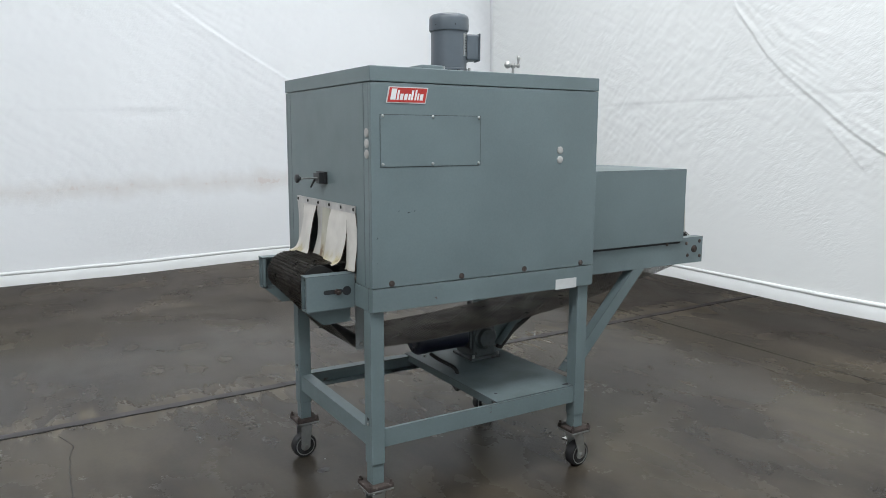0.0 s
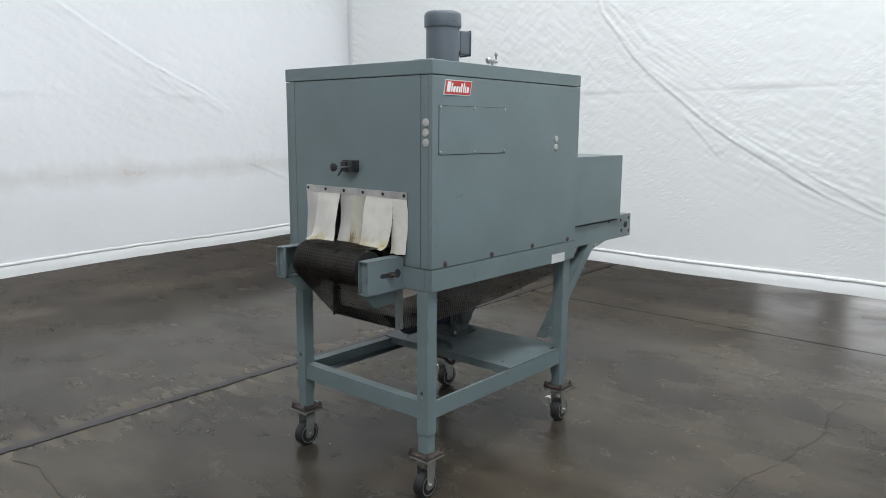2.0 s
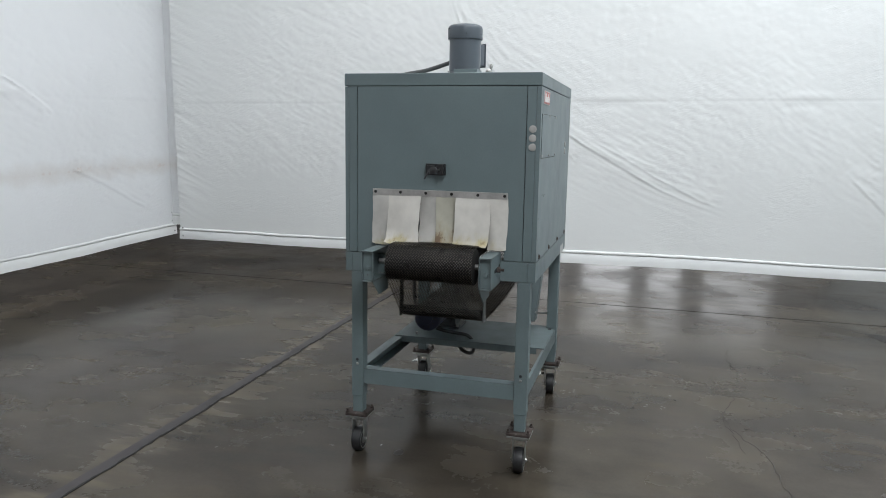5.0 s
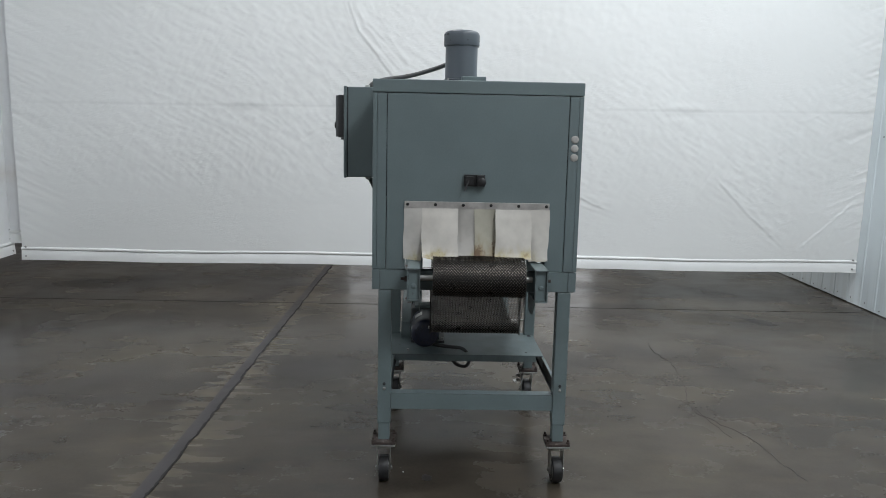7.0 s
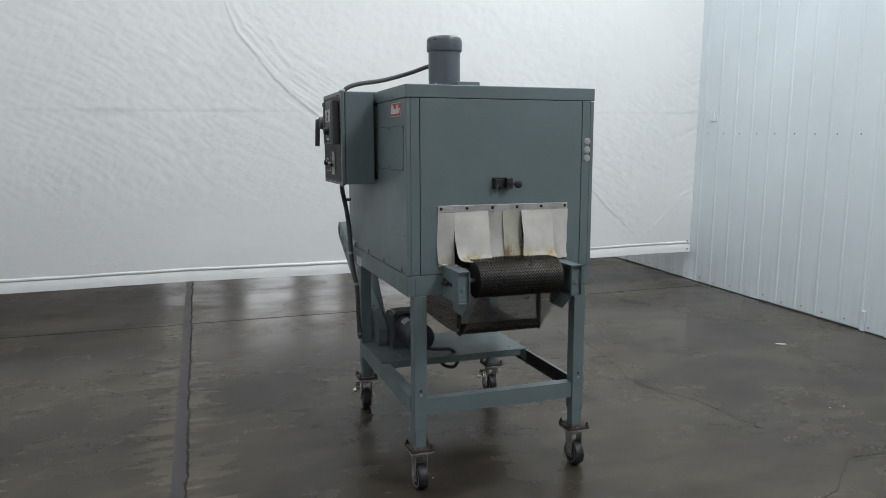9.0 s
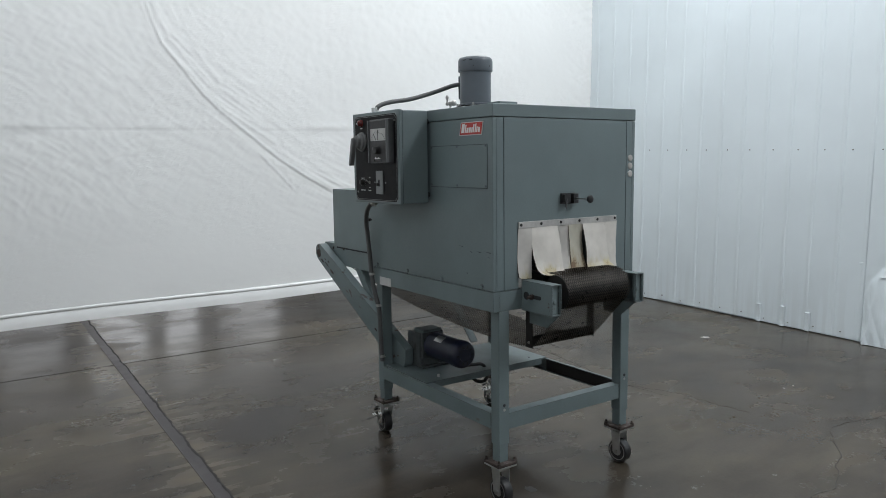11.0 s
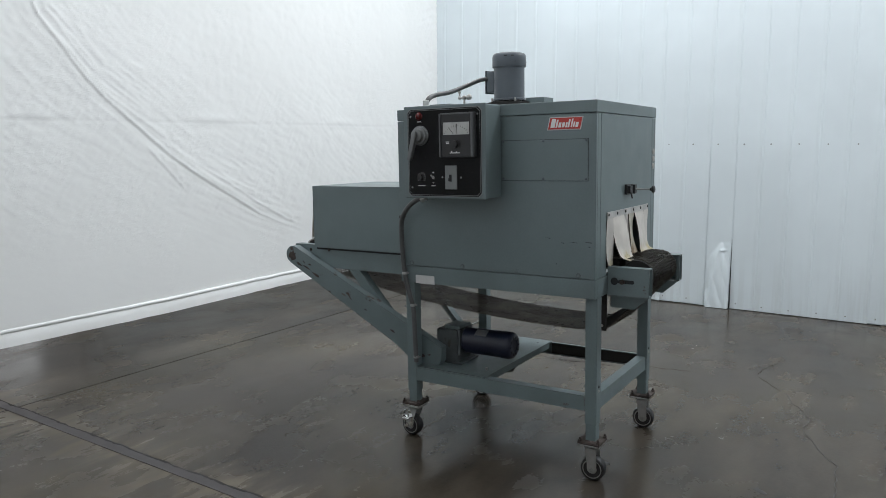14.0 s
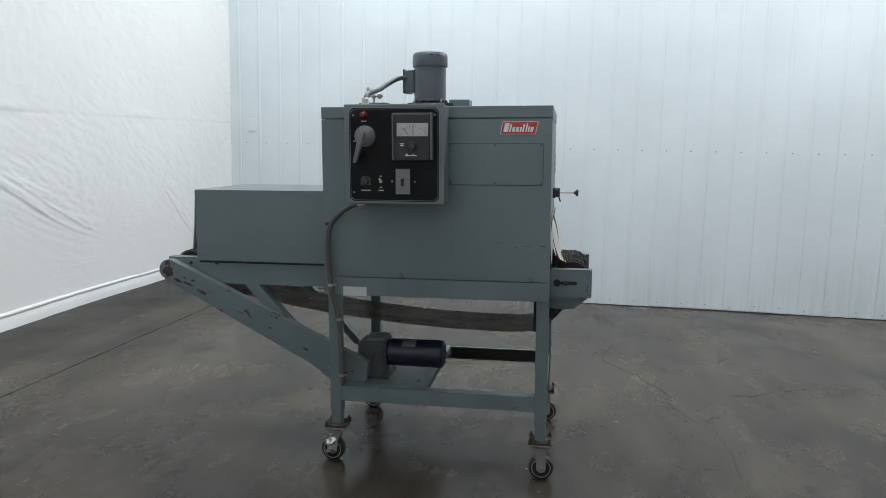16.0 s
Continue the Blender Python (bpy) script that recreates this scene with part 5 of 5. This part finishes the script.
a, b = eight(0.423, 0.768, 1.179, 1.528, cut), eight(0.4245, 0.7665, 1.1805, 1.5265, cut)
va = [bm.verts.new((x, PY + 0.0026, z)) for x, z in a]
vb = [bm.verts.new((x, PY + 0.0026, z)) for x, z in b]
for k in range(8):
    bm.faces.new((va[k], va[(k + 1) % 8], vb[(k + 1) % 8], vb[k]))
part("panel_line", bm, M_GREYPL, cbox)
PF = PY + 0.002


def knob(name, cx, cz, profile, mat, label="", seg=24):
    bm = bmesh.new()
    lathe(bm, (cx, PF - 0.0005, cz), (0, 1, 0), profile, seg)
    return part(name, bm, mat, cbox, label, True)


knob("pilot_lamp", 0.713, 1.504, [(0, 0.017), (0.004, 0.017), (0.005, 0.0145), (0.012, 0.0135), (0.017, 0.009), (0.019, 0.003)], M_LENS, "dark red pilot lamp lens")
for cx, cz in ((0.756, 1.504), (0.754, 1.21), (0.603, 1.253), (0.514, 1.252), (0.436, 1.504)):
    knob("panel_screw", cx, cz, [(0, 0.0042), (0.002, 0.004), (0.003, 0.002)], M_GREYPL, seg=10)
# rotary disconnect
knob("disconnect_hub", 0.708, 1.425, [(0, 0.041), (0.006, 0.041), (0.008, 0.036), (0.016, 0.035), (0.02, 0.028), (0.034, 0.026), (0.037, 0.02)], M_LEVER, "grey rotary disconnect switch")
bm = bmesh.new()
hv = [(0.72, 1.44), (0.702, 1.443), (0.698, 1.43), (0.728, 1.33), (0.735, 1.322), (0.744, 1.326), (0.743, 1.34)]
prism(bm, hv, "y", PF + 0.03, PF + 0.05)
part("disconnect_lever", soften(bm, 0.005), M_LEVER, cbox, "grey lever pointing down", True)
# temperature controller
mblock("controller_body", 0.44, 0.596, PF - 0.0005, PF + 0.026, 1.333, 1.511, M_DIAL, "dark grey temperature controller", 0.003, cbox)
mblock("controller_bezel", 0.449, 0.587, PF + 0.0255, PF + 0.031, 1.338, 1.506, M_BLACK, bevel=0.002, parent=cbox)
for sx in (0.4415, 0.5885):
    mblock("bezel_rail", sx, sx + 0.006, PF + 0.0255, PF + 0.036, 1.336, 1.508, M_RAIL, bevel=0.001, parent=cbox)
mblock("meter_face", 0.456, 0.576, PF + 0.0305, PF + 0.0325, 1.424, 1.473, M_METER, "white meter scale", 0, cbox)
for k in range(15):
    a = radians(28 + k * 124 / 14)
    r0, r1 = 0.066, 0.066 + (0.010 if k % 7 == 0 else 0.006)
    cx, cz = 0.516, 1.39
    bm = bmesh.new()
    rod(bm, (cx + r0 * math.cos(a), PF + 0.0328, cz + r0 * math.sin(a)), (cx + r1 * math.cos(a), PF + 0.0328, cz + r1 * math.sin(a)), 0.0006, seg=6)
    part("scale_mark", bm, M_PANEL, cbox)
for xa, za, xb, zb in ((0.528, 1.427, 0.55, 1.452), (0.514, 1.427, 0.512, 1.466)):
    bm = bmesh.new()
    rod(bm, (xa, PF + 0.0335, za), (xb, PF + 0.0335, zb), 0.0009, seg=6)
    part("needle", bm, M_PANEL, cbox)
bm = bmesh.new()
lathe(bm, (0.518, PF + 0.0305, 1.386), (0, 1, 0), [(0, 0.019), (0.003, 0.019), (0.004, 0.0155), (0.018, 0.0145), (0.019, 0.011)], 24)
part("set_knob", bm, M_BLACK, cbox, "black setting knob", True)
for xa, xb, za, zb in ((0.548, 0.565, 1.394, 1.397), (0.55, 0.563, 1.388, 1.391), (0.5, 0.545, 1.35, 1.3535), (0.535, 0.541, 1.3535, 1.359), (0.512, 0.517, 1.3535, 1.358)):
    mblock("print_bar", xa, xb, PF + 0.0305, PF + 0.0318, za, zb, M_WHITE, bevel=0, parent=cbox)
for sx in (0.548, 0.487):
    bm = bmesh.new()
    rod(bm, (sx, PF + 0.0305, 1.345), (sx, PF + 0.0335, 1.345), 0.003, seg=8)
    part("bezel_screw", bm, M_SEAM_SHADE, cbox)
# toggle breaker plate
mblock("breaker_plate", 0.532, 0.588, PF - 0.0005, PF + 0.0045, 1.204, 1.301, M_GREYPL, "grey breaker plate with a black toggle", 0.0015, cbox)
mblock("breaker_slot", 0.556, 0.568, PF + 0.004, PF + 0.0055, 1.236, 1.264, M_SEAM_SHADE, bevel=0, parent=cbox)
mblock("breaker_toggle", 0.5585, 0.5655, PF + 0.005, PF + 0.017, 1.238, 1.25, M_BLACK, bevel=0.001, parent=cbox)
# speed knob with tick marks, small toggle
knob("speed_knob", 0.707, 1.252, [(0, 0.0145), (0.003, 0.0145), (0.004, 0.012), (0.016, 0.011), (0.017, 0.008)], M_BLACK, "black speed knob")
for k in range(11):
    a = radians(-40 + k * 26)
    bm = bmesh.new()
    rod(bm, (0.707 + 0.0165 * math.cos(a), PF + 0.0008, 1.252 + 0.0165 * math.sin(a)), (0.707 + 0.021 * math.cos(a), PF + 0.0008, 1.252 + 0.021 * math.sin(a)), 0.0008, seg=6)
    part("tick_mark", bm, M_WHITE, cbox)
knob("toggle_nut", 0.648, 1.252, [(0, 0.0065), (0.003, 0.0065), (0.0035, 0.004), (0.008, 0.003)], M_CRANK, seg=12)
bm = bmesh.new()
rod(bm, (0.648, PF + 0.006, 1.252), (0.648, PF + 0.018, 1.262), 0.0022, 0.0032, 10)
part("toggle_lever", bm, M_CRANK, cbox)
for xa, xb, za in ((0.688, 0.726, 1.2165), (0.637, 0.658, 1.2165), (0.703, 0.723, 1.4805), (0.644, 0.652, 1.2285), (0.644, 0.652, 1.271), (0.745, 0.755, 1.405)):
    mblock("print_bar", xa, xb, PF - 0.0005, PF + 0.0007, za, za + 0.0028, M_WHITE, bevel=0, parent=cbox)

# power conduit from the control box down the leg
bm = bmesh.new()
hose(bm, [(0.748, 0.465, 1.162), (0.79, 0.462, 1.15), (0.845, 0.45, 1.115), (0.892, 0.43, 1.06), (0.908, 0.415, 0.99), (0.91, 0.404, 0.88), (0.902, 0.402, 0.8), (0.887, 0.395, 0.72), (0.875, 0.382, 0.64), (0.872, 0.378, 0.5), (0.872, 0.372, 0.39)], 0.0105, 12, 0.0006, 12)
down = mpart("power_conduit", bm, M_HOSE, "flexible grey conduit strapped to the leg", True)
bm = bmesh.new()
lathe(bm, (0.738, 0.466, 1.166), (0.55, 0, -0.4), [(0, 0.016), (0.008, 0.016), (0.01, 0.0135), (0.026, 0.013)], 14)
part("conduit_nut", bm, M_ZINC, down, smooth=True)
for px_, py_, pz_ in ((0.909, 0.408, 1.07), (0.904, 0.402, 0.812), (0.876, 0.384, 0.662), (0.872, 0.372, 0.415)):
    bm = bmesh.new()
    lathe(bm, (px_, py_, pz_ - 0.006), (0, 0, 1), [(0, 0.0125), (0.012, 0.0125)], 14)
    rod(bm, (px_, py_, pz_), (px_ - 0.02, py_ - 0.004, pz_), 0.0035, seg=8)
    part("strap", bm, M_BLACK if pz_ > 1.0 else M_STEEL, down)

# ---- drive: motor, gearbox, chain guard ----
bm = bmesh.new()
MX0, MY, MZ, MR = 0.457, 0.183, 0.474, 0.063
lathe(bm, (MX0 + 0.045, MY, MZ), (1, 0, 0), [(0, 0.058), (0.001, MR - 0.002), (0.2, MR - 0.002), (0.206, 0.054), (0.214, 0.054)], 36)
motor = mpart("drive_motor", bm, M_BLUE, "dark blue drive motor lying on the shelf", True)
bm = bmesh.new()
lathe(bm, (MX0 + 0.052, MY, MZ), (-1, 0, 0), [(0, MR), (0.035, MR), (0.046, MR - 0.005), (0.052, MR - 0.014), (0.052, 0.03), (0.049, 0.028), (0.049, 0.004)], 36)
part("fan_cover", bm, M_BLUE, motor, "black fan cover with slots", True)
for k in range(10):
    a = 2 * math.pi * k / 10
    bm = bmesh.new()
    rod(bm, (MX0 - 0.0005, MY + 0.034 * math.cos(a), MZ + 0.034 * math.sin(a)), (MX0 - 0.0005, MY + 0.045 * math.cos(a), MZ + 0.045 * math.sin(a)), 0.0028, seg=6)
    part("vent_slot", bm, M_SEAM_SHADE, motor)
bm = bmesh.new()
arc = [(MY + (MR - 0.0005) * math.cos(a), MZ + (MR - 0.0005) * math.sin(a)) for a in np.linspace(radians(40), radians(75), 6)]
arc2 = [(MY + (MR - 0.003) * math.cos(a), MZ + (MR - 0.003) * math.sin(a)) for a in np.linspace(radians(75), radians(40), 6)]
prism(bm, arc + arc2, "x", 0.58, 0.64)
part("nameplate", bm, M_ZINC, motor, "silver rating plate")
bm = box(bmesh.new(), 0.722, 0.835, 0.115, 0.252, 0.3667, 0.53, 0.007)
box(bm, 0.71, 0.724, 0.125, 0.245, 0.41, 0.535, 0.004)
gear = mpart("gearbox", bm, M_GREASE, "grease-stained painted gearbox")
bm = bmesh.new()
lathe(bm, (0.78, 0.116, 0.46), (0, -1, 0), [(0, 0.055), (0.008, 0.055), (0.012, 0.045), (0.03, 0.04), (0.034, 0.02)], 28)
part("gearbox_cover", bm, M_GREASE, gear, smooth=True)
# lighter colour here puts the light on the gearbox top into the paint
bm = box(bmesh.new(), 0.715, 0.8, 0.13, 0.235, 0.5295, 0.547, 0.003)
part("gearbox_cap", bm, M_SHELF, gear, "cap coloured lighter for the light its top catches")
bm = box(bmesh.new(), 0.70, 0.85, 0.09, 0.25, 0.3667, 0.378, 0.002)
part("gearbox_foot", bm, M_GREASE, gear)
for gx in (0.712, 0.84):
    bm = bmesh.new()
    rod(bm, (gx, 0.1, 0.376), (gx, 0.1, 0.392), 0.006, seg=6)
    part("foot_bolt", bm, M_STEEL, gear)
bm = bmesh.new()
rod(bm, (0.56, 0.26, 0.3665), (0.56, 0.26, 0.378), 0.006, seg=6)
part("foot_bolt", bm, M_STEEL, gear)
# chain guard: a long slanting box, rounded at its upper end
dx, dz = -0.9043, -0.4269
guard_poly = [(1.697 + 0.046 * (math.sin(a) * dz - math.cos(a) * dx), 0.836 + 0.046 * (-math.sin(a) * dx - math.cos(a) * dz)) for a in np.linspace(-math.pi / 2, math.pi / 2, 14)]
guard_poly += [(0.776, 0.452), (0.781, 0.385), (0.795, 0.36), (0.83, 0.347), (0.9, 0.347), (0.955, 0.372), (1.04, 0.44)]
bm = prism(bmesh.new(), guard_poly, "y", 0.2555, 0.3)
guard = mpart("chain_guard", soften(bm, 0.0025), M_GUARD, "slanting chain guard with chipped, rusty paint")
for cx, cz, rx, rz, tilt in ((1.7, 0.831, 0.03, 0.027, 0.3), (1.655, 0.789, 0.022, 0.007, 0.45), (1.6, 0.772, 0.03, 0.006, 0.44), (1.58, 0.79, 0.012, 0.005, 0.2), (1.54, 0.738, 0.034, 0.0065, 0.44), (1.62, 0.8, 0.01, 0.004, 0.9), (1.36, 0.652, 0.02, 0.004, 0.44), (1.22, 0.588, 0.012, 0.004, 0.44), (1.06, 0.5, 0.018, 0.006, 0.5)):
    ring = []
    for k in range(16):
        a = 2 * math.pi * k / 16
        u, v = rx * math.cos(a) * random.uniform(0.55, 1.15), rz * math.sin(a) * random.uniform(0.5, 1.2)
        ring.append((cx + u * math.cos(tilt) - v * math.sin(tilt), cz + u * math.sin(tilt) + v * math.cos(tilt)))
    bm = prism(bmesh.new(), ring, "y", 0.2995, 0.3006)
    part("rust_patch", bm, M_RUST, guard, "worn rusty patch")
bm = bmesh.new()
prism(bm, [(1.14, 0.487), (1.03, 0.42), (0.945, 0.335), (0.94, 0.36), (1.0, 0.44)], "y", 0.235, 0.256)
part("guard_bracket", bm, M_DRUM_SHADE, guard)
# motor cable looping under the shelf
bm = bmesh.new()
hose(bm, [(0.53, 0.155, 0.412), (0.54, 0.11, 0.4), (0.555, 0.06, 0.39), (0.562, 0.015, 0.383), (0.563, -0.012, 0.36), (0.562, -0.022, 0.32), (0.565, -0.005, 0.296), (0.572, 0.03, 0.3), (0.58, 0.055, 0.322), (0.6, 0.07, 0.352)], 0.008, 10)
mpart("motor_cable", bm, M_CABLE, "black cable looping under the motor shelf", True)

# scuffs and chips on the side panels
for sx0, sx1, sz, th, s in ((0.015, 0.05, 0.993, 0.0022, 1), (0.075, 0.11, 0.99, 0.0018, 1), (0.13, 0.145, 0.986, 0.0025, 1), (0.19, 0.215, 1.003, 0.0016, 1), (0.02, 0.033, 0.975, 0.002, 1), (0.16, 0.166, 0.9, 0.003, 1),
                            (0.095, 0.1, 1.093, 0.003, -1), (0.128, 0.143, 1.087, 0.0022, -1), (0.152, 0.158, 1.092, 0.003, -1), (0.018, 0.023, 1.01, 0.004, -1), (0.018, 0.022, 0.93, 0.003, -1)):
    bm = bmesh.new()
    prism(bm, [(sx0, sz - th), (sx1, sz - th * 0.4 + 0.003), (sx1 - 0.002, sz + th), (sx0 + 0.003, sz + th * 0.6)], "y", s * HW, s * (HW + 0.0006))
    mpart("scuff_mark", bm, M_SEAM_SHADE)

# the whole machine leans back a little on the uneven casters
tunnel.matrix_world = Matrix.Rotation(LEAN, 4, "Y") @ Matrix.Translation((0.467, 0, 0))
